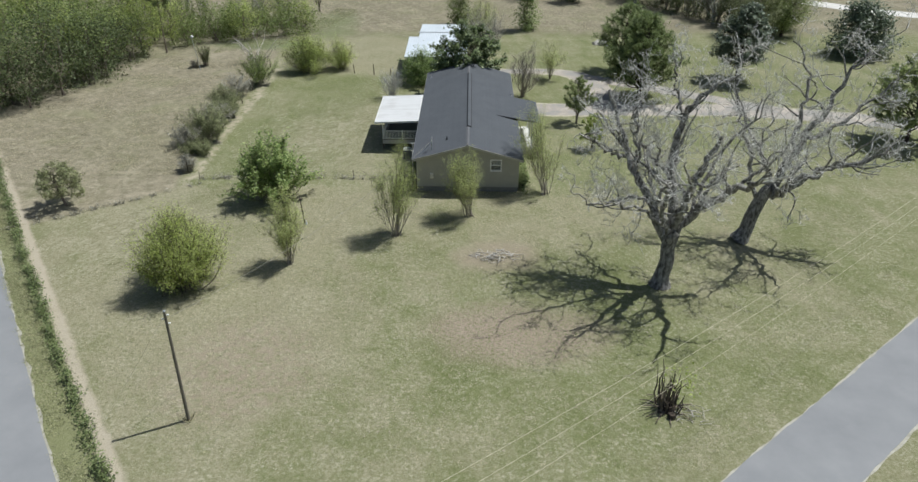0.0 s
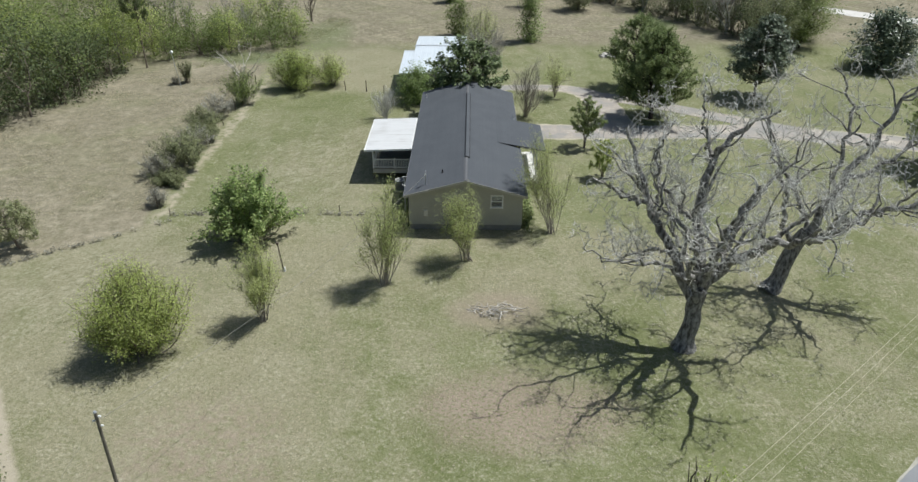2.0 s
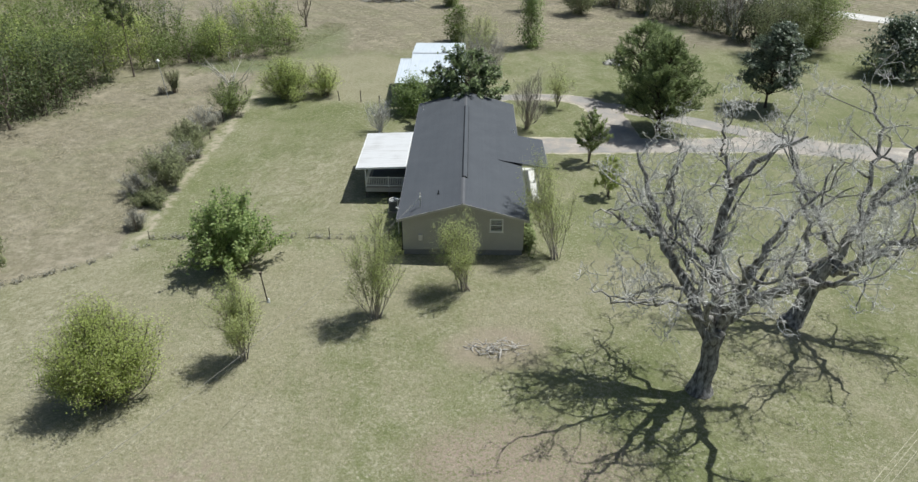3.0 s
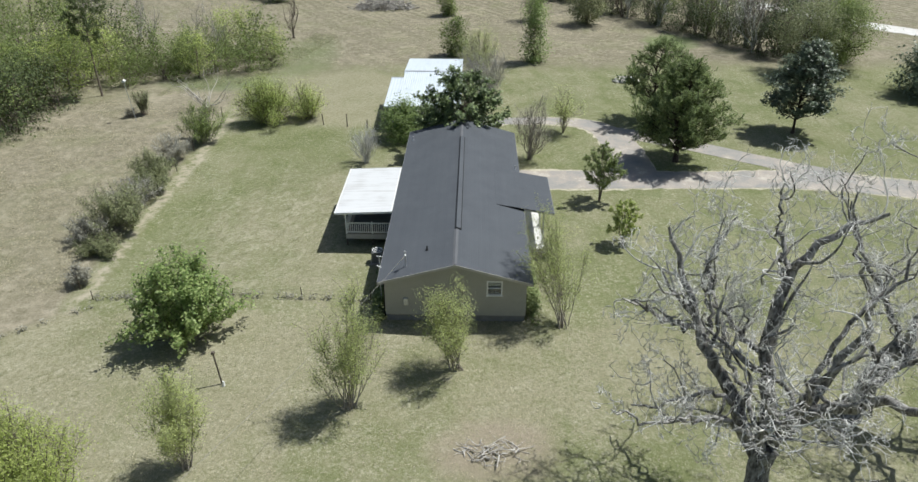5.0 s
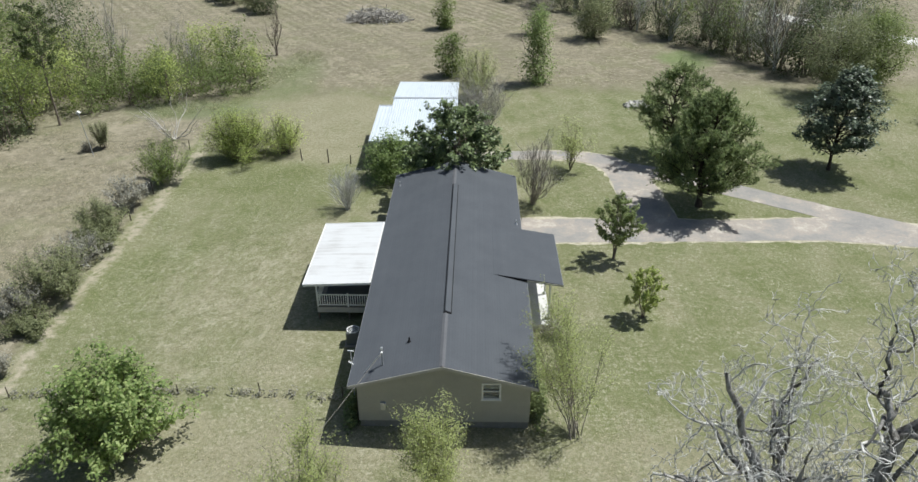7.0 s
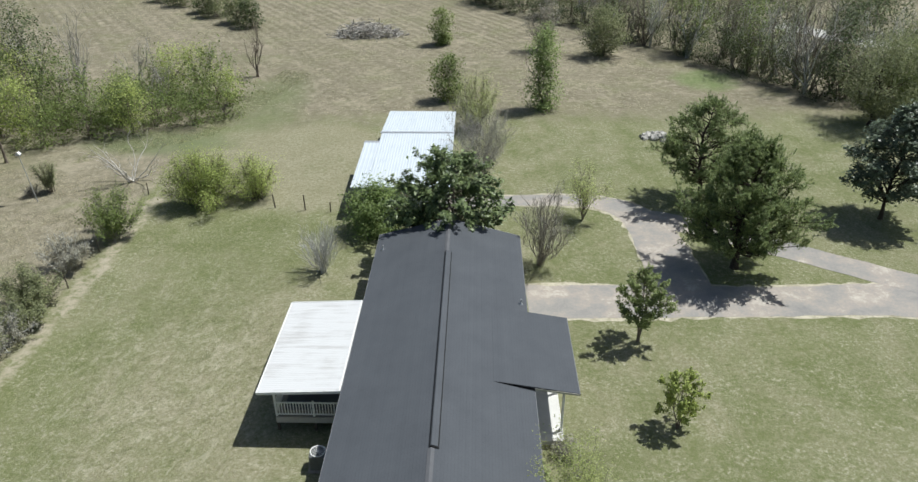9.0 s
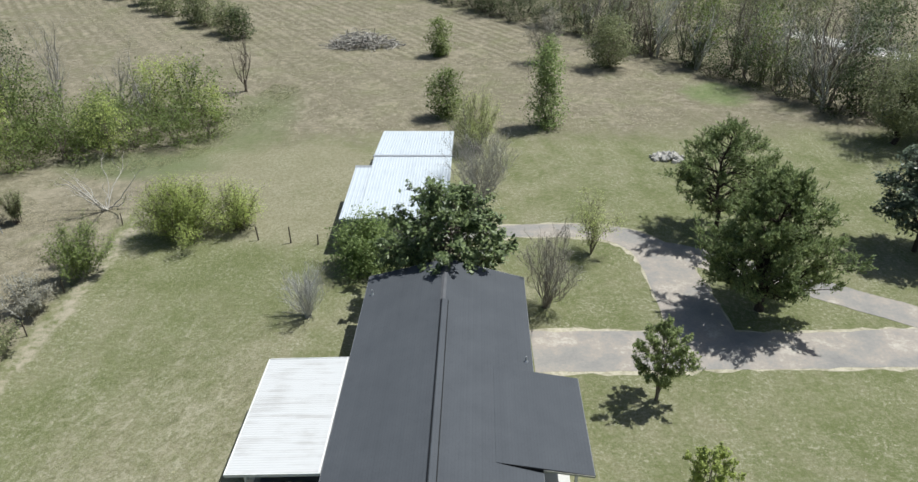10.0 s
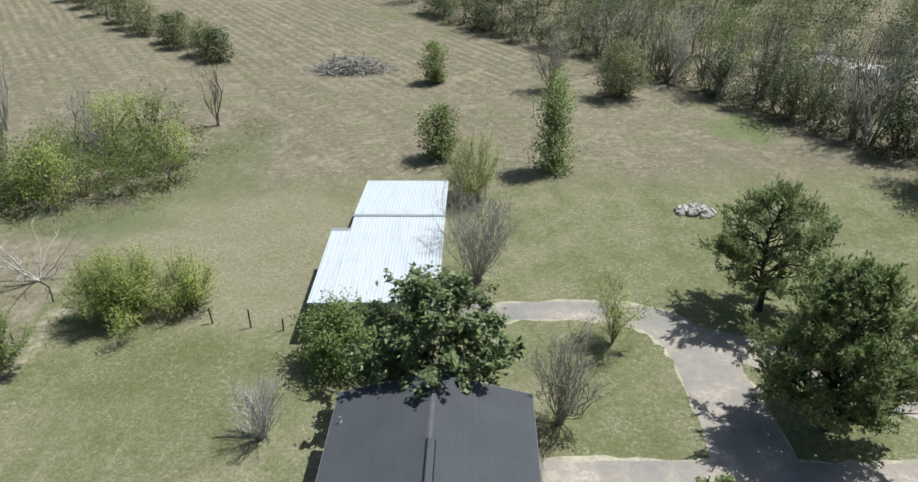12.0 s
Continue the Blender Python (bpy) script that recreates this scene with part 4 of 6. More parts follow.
def build_patio():
    """The white metal cover with its deck and railing, on the garden side."""
    x0, x1, y0, y1 = -9.35, -5.14, 68.55, 76.62
    patio = tagged(empty("patio_cover", 0, 0), "white ribbed metal patio cover over a railed deck", "patio cover")
    zo, zi = 2.96, 3.13
    n = 9
    w = (y1 - y0) / n
    prof = []
    for i in range(6):
        a = w * i / 6
        prof += [(a, 0.0), (a + w * 0.085, 0.0), (a + w * 0.10, 0.006), (a + w * 0.125, 0.006), (a + w * 0.14, 0.0)]
    prof.append((w, 0.0))
    k = len(prof)
    verts = [(x0, y, zo + z) for y, z in prof] + [(x1, y, zi + z) for y, z in prof] + [(x0, y, zo + z - 0.02) for y, z in prof] + [(x1, y, zi + z - 0.02) for y, z in prof]
    faces = []
    for i in range(k - 1):
        faces += [(k + i, i, i + 1, k + i + 1)[::-1], (2 * k + i, 3 * k + i, 3 * k + i + 1, 2 * k + i + 1)[::-1], (i, i + 1, 2 * k + i + 1, 2 * k + i)[::-1]]
    mesh = None
    for i in range(n):
        if mesh is None:
            ob = raw("roof_panel", verts, faces, M_PATIO, patio, "white ribbed metal sheet")
            mesh = ob.data
        else:
            ob = new("roof_panel", mesh)
            ob.parent = patio
        ob.location = (0, y0 + w * i, 0)
    part("gutter", boxes((x0 - 0.07, x0 - 0.005, y0 - 0.02, y1 + 0.02, zo - 0.13, zo + 0.015), bevel=0.01), M_WHITE, patio)
    for y in (y0 - 0.035, y1):
        bm = bmesh.new()
        prism(bm, [(x0, zo - 0.13), (x1, zi - 0.13), (x1, zi + 0.03), (x0, zo + 0.03)], y, y + 0.035)
        part("side_trim", bm, M_WHITE, patio)
    part("wall_strip", boxes((x1 - 0.09, x1, y0, y1, zi + 0.0, zi + 0.045)), M_WHITE, patio, "white strip along the eave")
    deck = tagged(empty("deck", 0, 0), "raised timber deck with white railing under the cover", "deck")
    dx0, dx1, dy0, dy1, dz = -8.75, -4.78, 69.0, 76.3, 1.0
    # grey instead of the railing's white: the skirting's shade is in its colour
    part("frame_board", boxes((dx0, dx1, dy0, dy0 + 0.05, dz - 0.42, dz - 0.03), (dx0, dx0 + 0.05, dy0 + 0.05, dy1 - 0.05, dz - 0.42, dz - 0.03), (dx0, dx1, dy1 - 0.05, dy1, dz - 0.3, dz - 0.03)), M_TRIM, deck, "pale grey skirting with its shade in the colour")
    m = None
    for i in range(26):
        bw = (dx1 - dx0) / 26
        if m is None:
            ob = part("plank", boxes((0, bw - 0.012, dy0 - 0.02, dy1, dz - 0.03, dz + 0.005)), M_DECK, deck)
            m = ob.data
        else:
            ob = new("plank", m)
            ob.parent = deck
        ob.location = (dx0 + i * bw, 0, 0)
    posts = [(dx0 + 0.06, dy0 + 0.06), (dx0 + 2.0, dy0 + 0.06), (dx0 + 0.06, dy0 + 3.6), (dx0 + 0.06, dy1 - 0.06)]
    for k, (px, py) in enumerate(posts):
        part("post", boxes((px - 0.05, px + 0.05, py - 0.05, py + 0.05, dz + 0.005, dz + 1.0 if k == 1 else zo - 0.02)), M_WHITE, deck)
    for px, py in posts + [(dx1 - 0.1, dy0 + 0.1), (dx1 - 0.1, dy1 - 0.1)]:
        part("leg", boxes((px - 0.06, px + 0.06, py, py + 0.12, -0.05, dz - 0.032)), M_POST, deck)
    part("rail", boxes((dx0 + 0.11, dx0 + 1.95, dy0 + 0.03, dy0 + 0.09, dz + 0.86, dz + 0.93), (dx0 + 2.05, dx1, dy0 + 0.03, dy0 + 0.09, dz + 0.86, dz + 0.93)), M_WHITE, deck)
    part("rail", boxes((dx0 + 0.11, dx0 + 1.95, dy0 + 0.03, dy0 + 0.09, dz + 0.10, dz + 0.16), (dx0 + 2.05, dx1, dy0 + 0.03, dy0 + 0.09, dz + 0.10, dz + 0.16)), M_WHITE, deck)
    part("rail", boxes((dx0 + 0.03, dx0 + 0.09, dy0 + 0.11, dy1 - 0.11, dz + 0.86, dz + 0.93)), M_WHITE, deck)
    m = None
    spots = [(dx0 + 0.22 + 0.15 * i, dy0 + 0.06) for i in range(25) if abs(0.22 + 0.15 * i - 2.0) > 0.08] + [(dx0 + 0.06, dy0 + 0.25 + 0.15 * i) for i in range(46) if abs(0.25 + 0.15 * i - 3.6) > 0.08]
    for px, py in spots:
        if m is None:
            ob = part("baluster", boxes((-0.022, 0.022, -0.022, 0.022, dz + 0.16, dz + 0.86)), M_WHITE, deck)
            m = ob.data
        else:
            ob = new("baluster", m)
            ob.parent = deck
        ob.location = (px, py, 0)
    part("floor_mat", boxes((dx0 + 0.3, dx1 - 0.2, dy0 + 0.5, dy1 - 0.5, dz + 0.008, dz + 0.02)), plain("mat", (0.10, 0.11, 0.13), (0.14, 0.15, 0.17), 1, 0.95), deck, "dark blue-grey outdoor mat")


build_patio()


def build_shed():
    """The long shed behind the house, under sheets of pale metal."""
    shed = tagged(empty("metal_shed", 0, 0), "long low shed under a bright white metal roof", "shed")
    bm = bmesh.new()
    box(bm, -8.15, -0.9, 94.2, 103.0, -0.05, 2.3)
    box(bm, -7.05, -0.9, 103.0, 111.4, -0.05, 2.3)
    part("wall", bm, M_TIN, shed, "grey tin wall")

    def sheets(xa, xb, ya, yb, za, zb, lip=0.0):
        n = max(1, round((xb - xa) / 0.92))
        w = (xb - xa) / n
        prof = []
        for i in range(4):
            a = w * i / 4
            prof += [(a, 0.0), (a + w * 0.09, 0.0), (a + w * 0.115, 0.028), (a + w * 0.145, 0.028), (a + w * 0.17, 0.0)]
        prof.append((w, 0.0))
        k = len(prof)
        verts = [(x, ya, za + z) for x, z in prof] + [(x, yb, zb + z) for x, z in prof] + [(x, ya, za + z - 0.03) for x, z in prof] + [(x, yb, zb + z - 0.03) for x, z in prof]
        faces = []
        for i in range(k - 1):
            faces += [(i, i + 1, k + i + 1, k + i), (2 * k + i + 1, 2 * k + i, 3 * k + i, 3 * k + i + 1), (i + 1, i, 2 * k + i, 2 * k + i + 1), (k + i, k + i + 1, 3 * k + i + 1, 3 * k + i)]
        mesh = None
        for i in range(n):
            if mesh is None:
                ob = raw("roof_sheet", verts, faces, M_SHED, shed)
                mesh = ob.data
            else:
                ob = new("roof_sheet", mesh)
                ob.parent = shed
            ob.location = (xa + w * i, 0, 0)

    sheets(-7.2, -0.55, 93.55, 104.3, 2.72, 3.25)
    sheets(-8.55, -7.2, 93.55, 102.2, 2.66, 3.05)
    sheets(-7.3, -0.6, 104.2, 112.0, 3.18, 2.62)
    part("ridge_flashing", boxes((-7.32, -0.5, 104.1, 104.4, 3.285, 3.30)), M_GALV, shed, "grey ridge flashing")
    part("end_flashing", boxes((-8.6, -7.2, 102.2, 102.75, 2.98, 3.02)), M_GALV, shed, "grey metal end strip")
    part("eave_board", boxes((-8.55, -0.55, 93.56, 93.6, 2.50, 2.66)), M_TIN, shed)
    return shed


build_shed()


# ---- poles, wires, fences ----
def sag(a, b, drop, n=16):
    a, b = np.array(a, float), np.array(b, float)
    t = np.linspace(0, 1, n)
    p = a + (b - a) * t[:, None]
    p[:, 2] -= 4 * drop * t * (1 - t)
    return p


def wire(name, label, a, b, drop, r, material):
    p = sag(a, b, drop)
    v, f = tubes([(p, np.full(len(p), r), 5)])
    return tagged(raw(name, v.tolist(), f, material, None, "", True), label, "wire")


def build_pole():
    pole = tagged(empty("utility_pole", -15.1, 30.05), "weathered wooden utility pole standing in the lawn", "utility pole")
    part("shaft", rod(bmesh.new(), (0, 0, -0.3), (0, 0, 7.05), 0.095, 0.065, 12), M_POLE, pole)
    bm = bmesh.new()
    for z, s in ((6.85, 1), (6.6, -1), (6.35, 1)):
        rod(bm, (0.10 * s, 0, z), (0.2 * s, 0, z), 0.05, 0.04)
    part("insulator", bm, M_WHITE, pole, "white insulators")
    part("cap", rod(bmesh.new(), (0, 0, 7.05), (0, 0, 7.10), 0.08, 0.06, 12), M_GALV, pole)
    bm = bmesh.new()
    rng = np.random.default_rng(5)
    for _ in range(26):
        a = rng.uniform(0, 6.28)
        rod(bm, (0.16 * math.cos(a), 0.16 * math.sin(a), 0), (0.4 * math.cos(a), 0.4 * math.sin(a), rng.uniform(0.2, 0.5)), 0.015, 0.004, 4)
    part("weeds", bm, L_STRAW, pole, "dry weeds round the foot")


build_pole()
wire("service_wire", "pale service cable from the pole to the house", (-15.1, 30.05, 6.6), (-3.39, 59.74, 4.55), 0.9, 0.011, M_CABLE)
wire("guy_wire", "pale guy wire from the pole top to the verge", (-15.1, 30.05, 6.85), (-19.4, 25.3, 0.0), 0.02, 0.007, M_WIRE)
WDIR = Vector((0.727, 0.683, 0)).normalized()
for z in (9.5, 8.6, 7.4):
    p = Vector((10.0, 25.83, 0))
    a, b = p - WDIR * 30, p + WDIR * 45
    tagged(wire("power_line", "thin pale overhead power line beside the road", (a.x, a.y, z + 4.0), (b.x, b.y, z - 2.3), 1.55, 0.0065, M_WIRE), group="overhead lines")


def fence_post(name, x, y, h, lean, label, r=0.06, wob=0.0):
    ob = tagged(empty(name, x, y), label, "post")
    part("shaft", rod(bmesh.new(), (0, 0, -0.1), (lean[0], lean[1], h), r, r * 0.85, 8), M_POST, ob)
    return ob


for x, y, h, lean in ((-15.25, 95.1, 1.2, (-0.12, 0.05)), (-12.65, 94.7, 1.38, (-0.03, 0)), (-10.5, 94.4, 0.9, (0.03, 0.02))):
    tagged(fence_post("fence_post", x, y, h, lean, "old round wooden fence post at the garden gap"), group="garden fence posts")
for i in range(5):
    t = i / 4
    x, y = -24.6 + 18.6 * t, 61.2 + 0.6 * math.sin(t * 2.5)
    tagged(fence_post("fence_post", x, y, 0.75 + 0.15 * math.sin(i * 2.3), (0.04 * math.sin(i * 1.7), 0), "thin leaning fence post in a weedy wire fence", 0.035), group="wire fence posts")
for z in (0.3, 0.6):
    p = np.array([(-24.6 + 18.6 * t, 61.2 + 0.6 * math.sin(t * 2.5), z + 0.03 * math.sin(t * 37)) for t in np.linspace(0, 1, 40)])
    v, f = tubes([(p, np.full(40, 0.005), 4)])
    tagged(raw("fence_wire", v.tolist(), f, M_FENCEWIRE), "rusty fence wire between thin posts", "wire", "fence wires")
for i in range(8):
    t = i / 7
    tagged(fence_post("fence_post", -26.1 - 0.8 * t, 62.5 + 35 * t, 1.1, (0.05 * math.sin(i * 1.3), 0), "grey fence post in the brush row", 0.05), group="brush row posts")


def build_yard_post():
    ob = tagged(empty("yard_post", -13.35, 52.85), "leaning wooden yard post with a small dark box on top", "post")
    part("shaft", rod(bmesh.new(), (0, 0, -0.1), (-0.22, 0.05, 2.1), 0.05, 0.045), M_POST, ob)
    part("box", boxes((-0.30, -0.12, -0.06, 0.12, 2.08, 2.26), bevel=0.02), M_POST, ob, "small dark box")
    part("jug", rod(bmesh.new(), (0.12, -0.15, 0), (0.14, -0.15, 0.32), 0.11, 0.05), M_WHITE, ob, "white jug at the foot")


build_yard_post()


def build_bird_house():
    ob = tagged(empty("bird_house", -35.8, 95.9), "white bird house on a thin leaning pole in the field", "bird house")
    part("pole", rod(bmesh.new(), (0, 0, -0.1), (-0.5, 0.1, 4.2), 0.04, 0.035), M_GALV, ob)
    bm = bmesh.new()
    prism(bm, [(-0.66, 4.2), (-0.36, 4.2), (-0.36, 4.34), (-0.51, 4.46), (-0.66, 4.34)], 0.0, 0.24)
    part("house", bm, M_TIN, ob)
    bm = bmesh.new()
    prism(bm, [(-0.72, 4.31), (-0.51, 4.48), (-0.51, 4.51), (-0.72, 4.34)], -0.03, 0.27)
    prism(bm, [(-0.51, 4.48), (-0.30, 4.31), (-0.30, 4.34), (-0.51, 4.51)], -0.03, 0.27)
    part("roof", bm, M_WHITE, ob)


build_bird_house()

# things beside the garden wall of the house
ac = tagged(empty("air_conditioner", -6.1, 66.6), "pale grey outdoor air conditioner beside the house", "air conditioner")
part("casing", boxes((-0.4, 0.4, -0.4, 0.4, 0.08, 0.98), bevel=0.05), plain("ac_casing", (0.13, 0.135, 0.13), (0.18, 0.185, 0.18), 3, 0.6), ac, "dark louvred casing")
bm = bmesh.new()
for k in range(6):
    a, b = k * math.pi / 6, k * math.pi / 6 + math.pi
    rod(bm, (0.36 * math.cos(a), 0.36 * math.sin(a), 1.01), (0.36 * math.cos(b), 0.36 * math.sin(b), 1.01), 0.008, 0.008, 4)
for k in range(20):
    a, b = k * math.pi / 10, (k + 1) * math.pi / 10
    rod(bm, (0.37 * math.cos(a), 0.37 * math.sin(a), 1.01), (0.37 * math.cos(b), 0.37 * math.sin(b), 1.01), 0.03, 0.03, 5)
part("top_grille", bm, M_WHITE, ac, "white fan grille")
part("base_slab", boxes((-0.5, 0.5, -0.5, 0.5, -0.02, 0.08)), M_CONCRETE, ac)
tap = tagged(empty("antenna", -5.5, 60.7), "small white roof antenna bracket at the eave corner", "antenna")
bm = rod(bmesh.new(), (0.36, 0, 0.0), (0.36, 0, 3.95), 0.028, 0.028)
part("mast", bm, M_GALV, tap)
bm = rod(bmesh.new(), (0.2, 0.05, 3.9), (0.52, -0.05, 3.95), 0.035, 0.03)
rod(bm, (0.22, -0.1, 3.3), (0.55, -0.25, 3.2), 0.04, 0.03)
part("crossbar", bm, M_WHITE, tap)


L_FIG = leafy("broad_leaves", (0.20, 0.285, 0.09), (0.50, 0.58, 0.24), 0.95)
L_YOUNG = leafy("young_leaves", (0.20, 0.25, 0.09), (0.42, 0.48, 0.21), 0.85)


# ---- the two leafless oaks ----
def through_points(rng, pts, n, jitter):
    """A smooth crooked way through a few points."""
    pts = np.array(pts, float)
    t = np.append(0, np.cumsum(np.linalg.norm(np.diff(pts, axis=0), axis=1)))
    u = np.linspace(0, t[-1], n)
    p = np.stack([np.interp(u, t, pts[:, k]) for k in range(3)], 1)
    for _ in range(2):
        p[1:-1] = (p[:-2] + 2 * p[1:-1] + p[2:]) / 4
    p[1:] += rng.normal(0, jitter, (n - 1, 3))
    return p


class Oak:
    """A gnarled leafless oak: a short trunk, crooked heavy limbs, and fine bleached twigs."""

    def __init__(self, x, y, fork_at, thick, seed):
        self.rng = np.random.default_rng(seed)
        self.ob = tagged(empty("oak_tree", x, y), "large gnarled leafless oak with grey bark and bleached twigs", "tree", "old oaks")
        trunk = wander(self.rng, np.zeros(3), np.array(fork_at, float), 10, 0.05)
        r = np.linspace(thick, thick * 0.86, 10)
        r[0] *= 1.5
        r[1] *= 1.15
        self.heavy = [(trunk, r, 12)]
        self.twigs, self.ends = [], []

    def grow(self, at, d, size, r, level):
        """A crooked branch and its side shoots, ever finer."""
        rng = self.rng
        n = (11, 8, 5, 4)[level]
        p = [np.array(at, float)]
        dirs = []
        for _ in range(n - 1):
            d = unit(d + rng.normal(0, (0.30, 0.40, 0.48, 0.55)[level], 3) + np.array((0, 0, 0.07)))
            dirs.append(d)
            p.append(p[-1] + d * (size / (n - 1)))
        p = np.array(p)
        rr = np.linspace(r, max(r * 0.35, 0.0095), n)
        (self.heavy if r > 0.07 else self.twigs).append((p, rr, 5 if r > 0.04 else (4 if r > 0.02 else 3)))
        if level < 3:
            for k in range((5, 2, 2)[level]):
                i = int(rng.integers(1, n - 1)) if k else n - 2
                e = unit(dirs[i] + rng.normal(0, 0.75, 3))
                self.grow(p[i], e, size * rng.uniform(0.35, 0.62), max(rr[i] * 0.62, 0.0135), level + 1)

    def limb(self, r0, r1, *pts, kids=9):
        rng = self.rng
        n = 20
        r0, r1 = r0 * 0.72, r1 * 0.66
        q = through_points(rng, pts, n, 0.12)
        r = r1 + (r0 - r1) * np.linspace(1, 0, n) ** 0.8
        self.heavy.append((q, r, 9))
        size = np.linalg.norm(q[-1] - q[0])
        for k in range(4):
            i = int(rng.integers(4, n - 3))
            d = unit(unit(q[i + 1] - q[i]) * 0.7 + rng.normal(0, 0.62, 3) + np.array((0, 0, 0.12)))
            p = [q[i]]
            for _ in range(11):
                d = unit(d + rng.normal(0, 0.27, 3) + np.array((0, 0, 0.05)))
                p.append(p[-1] + d * (min(5.0, size * 0.5) / 11 * (0.75 + 0.1 * (k % 3))))
            p = np.array(p)
            rp = np.linspace(max(0.045, r[i] * 0.55), 0.025, 12)
            self.heavy.append((p, rp, 6))
            for m in range(3):
                j = int(rng.integers(4, 11)) if m else 10
                self.grow(p[j], unit(unit(p[j + 1] - p[j]) + rng.normal(0, 0.7, 3)), rng.uniform(1.2, 2.4), max(0.024, rp[j] * 0.5), 0)
        for k in range(kids // 2):
            i = int(rng.integers(6, n - 2)) if k else n - 2
            d = unit(unit(q[i + 1] - q[i]) + rng.normal(0, 0.7, 3) + np.array((0, 0, 0.2)))
            self.grow(q[i], d, min(3.4, size * rng.uniform(0.26, 0.45)), min(0.07, max(0.03, r[i] * 0.38)), 0)
        for k in range(6):
            i = int(rng.integers(4, n - 2))
            self.grow(q[i] + rng.normal(0, r[i] * 0.4, 3), unit(rng.normal(0, 1, 3)), rng.uniform(0.7, 1.6), 0.015, 1)
        return self

    def done(self):
        tube_part("trunk", self.heavy, M_BARK, self.ob, "grey furrowed trunk and limbs")
        tube_part("twig_work", self.twigs, M_TWIG, self.ob, "bleached fine twigs")


oak = Oak(13.35, 44.3, (0.2, 0.15, 4.0), 0.54, 11)
oak.limb(0.52, 0.09, (0.1, 0.15, 3.3), (-0.25, 0.7, 4.4), (-0.75, 1.2, 5.3), (-1.75, 1.8, 6.8), (-2.85, 2.9, 8.6), (-3.35, 3.6, 10.6), (-4.2, 4.0, 12.6))
oak.limb(0.20, 0.05, (-2.8, 2.8, 8.5), (-4.3, 2.7, 9.0), (-6.2, 2.2, 10.4))
oak.limb(0.18, 0.05, (-2.0, 2.1, 7.3), (-2.2, 3.2, 9.2), (-2.0, 4.2, 11.4), (-1.4, 4.4, 13.2))
oak.limb(0.56, 0.10, (0.15, 0.1, 3.2), (0.2, 0.55, 4.6), (0.2, 1.2, 6.2), (0.2, 1.9, 8.0), (0.3, 2.2, 10.6), (0.7, 2.7, 12.0), (2.0, 2.6, 13.4), (3.6, 2.4, 14.4))
oak.limb(0.20, 0.05, (0.5, 2.4, 11.2), (-0.1, 2.8, 13.4), (-0.5, 2.6, 15.6))
oak.limb(0.20, 0.05, (0.2, 1.8, 7.8), (-1.0, 2.7, 8.2), (-2.0, 3.6, 9.6), (-2.4, 4.6, 11.2))
oak.limb(0.50, 0.17, (0.2, 0.05, 3.3), (0.3, -0.3, 4.7), (0.3, -0.9, 6.6), (0.6, -1.3, 8.4), (1.2, -1.6, 10.2), (1.7, -1.9, 11.6), kids=6)
oak.limb(0.50, 0.08, (0.2, 0.1, 3.4), (0.6, 0.3, 4.3), (1.15, 0.5, 5.0), (2.15, 0.2, 6.3), (3.35, -1.6, 8.0), (3.65, -3.7, 9.7), (3.2, -6.0, 11.4))
oak.limb(0.24, 0.06, (2.2, 0.1, 6.3), (4.0, 0.2, 7.6), (5.8, 0.6, 8.6), (7.4, 1.2, 10.4))
oak.limb(0.22, 0.06, (1.4, 0.4, 5.3), (2.4, 1.4, 7.8), (3.4, 2.0, 9.6), (4.8, 2.2, 10.8), (5.4, 2.4, 13.0))
oak.limb(0.18, 0.06, (-0.4, 0.6, 4.8), (-1.95, 1.0, 6.5), (-3.45, 0.9, 6.1), (-4.7, 0.8, 5.4), (-5.6, 0.6, 5.9), kids=6)
oak.limb(0.17, 0.04, (-0.2, 0.0, 4.6), (-2.2, -0.4, 6.2), (-4.2, -1.2, 6.8), (-5.6, -1.8, 7.2), (-7.4, -2.4, 8.2), kids=6)
oak.limb(0.28, 0.06, (-0.1, -0.3, 4.3), (-1.0, -1.6, 6.4), (-1.4, -3.2, 8.6), (-2.6, -4.6, 10.6))
oak.limb(0.20, 0.05, (0.0, 0.4, 4.5), (-0.5, 2.4, 5.8), (-0.9, 4.6, 7.2), (-1.2, 7.0, 8.8))
oak.done()
oak = Oak(21.0, 51.0, (1.9, 0.2, 4.2), 0.54, 23)
oak.limb(0.44, 0.08, (1.7, 0.2, 3.9), (2.9, 0.5, 7.2), (4.4, 0.8, 10.2), (5.6, 1.0, 12.6), (6.6, 1.0, 15.0))
oak.limb(0.38, 0.08, (1.7, 0.0, 3.7), (3.6, -0.5, 5.8), (5.6, -1.0, 6.8), (7.8, -1.4, 7.4), (9.4, -1.3, 9.2))
oak.limb(0.28, 0.06, (1.0, 0.2, 2.8), (0.0, 0.6, 5.2), (-0.1, 1.0, 7.2), (-1.4, 1.5, 9.8), (-1.8, 2.0, 12.4))
oak.limb(0.28, 0.06, (1.8, 0.3, 4.0), (1.0, 1.5, 6.8), (-0.3, 2.5, 8.6), (-1.2, 3.5, 11.2))
oak.limb(0.24, 0.06, (2.9, 0.5, 7.0), (3.0, 1.5, 10.0), (3.8, 2.4, 12.2), (2.2, 3.0, 14.8))
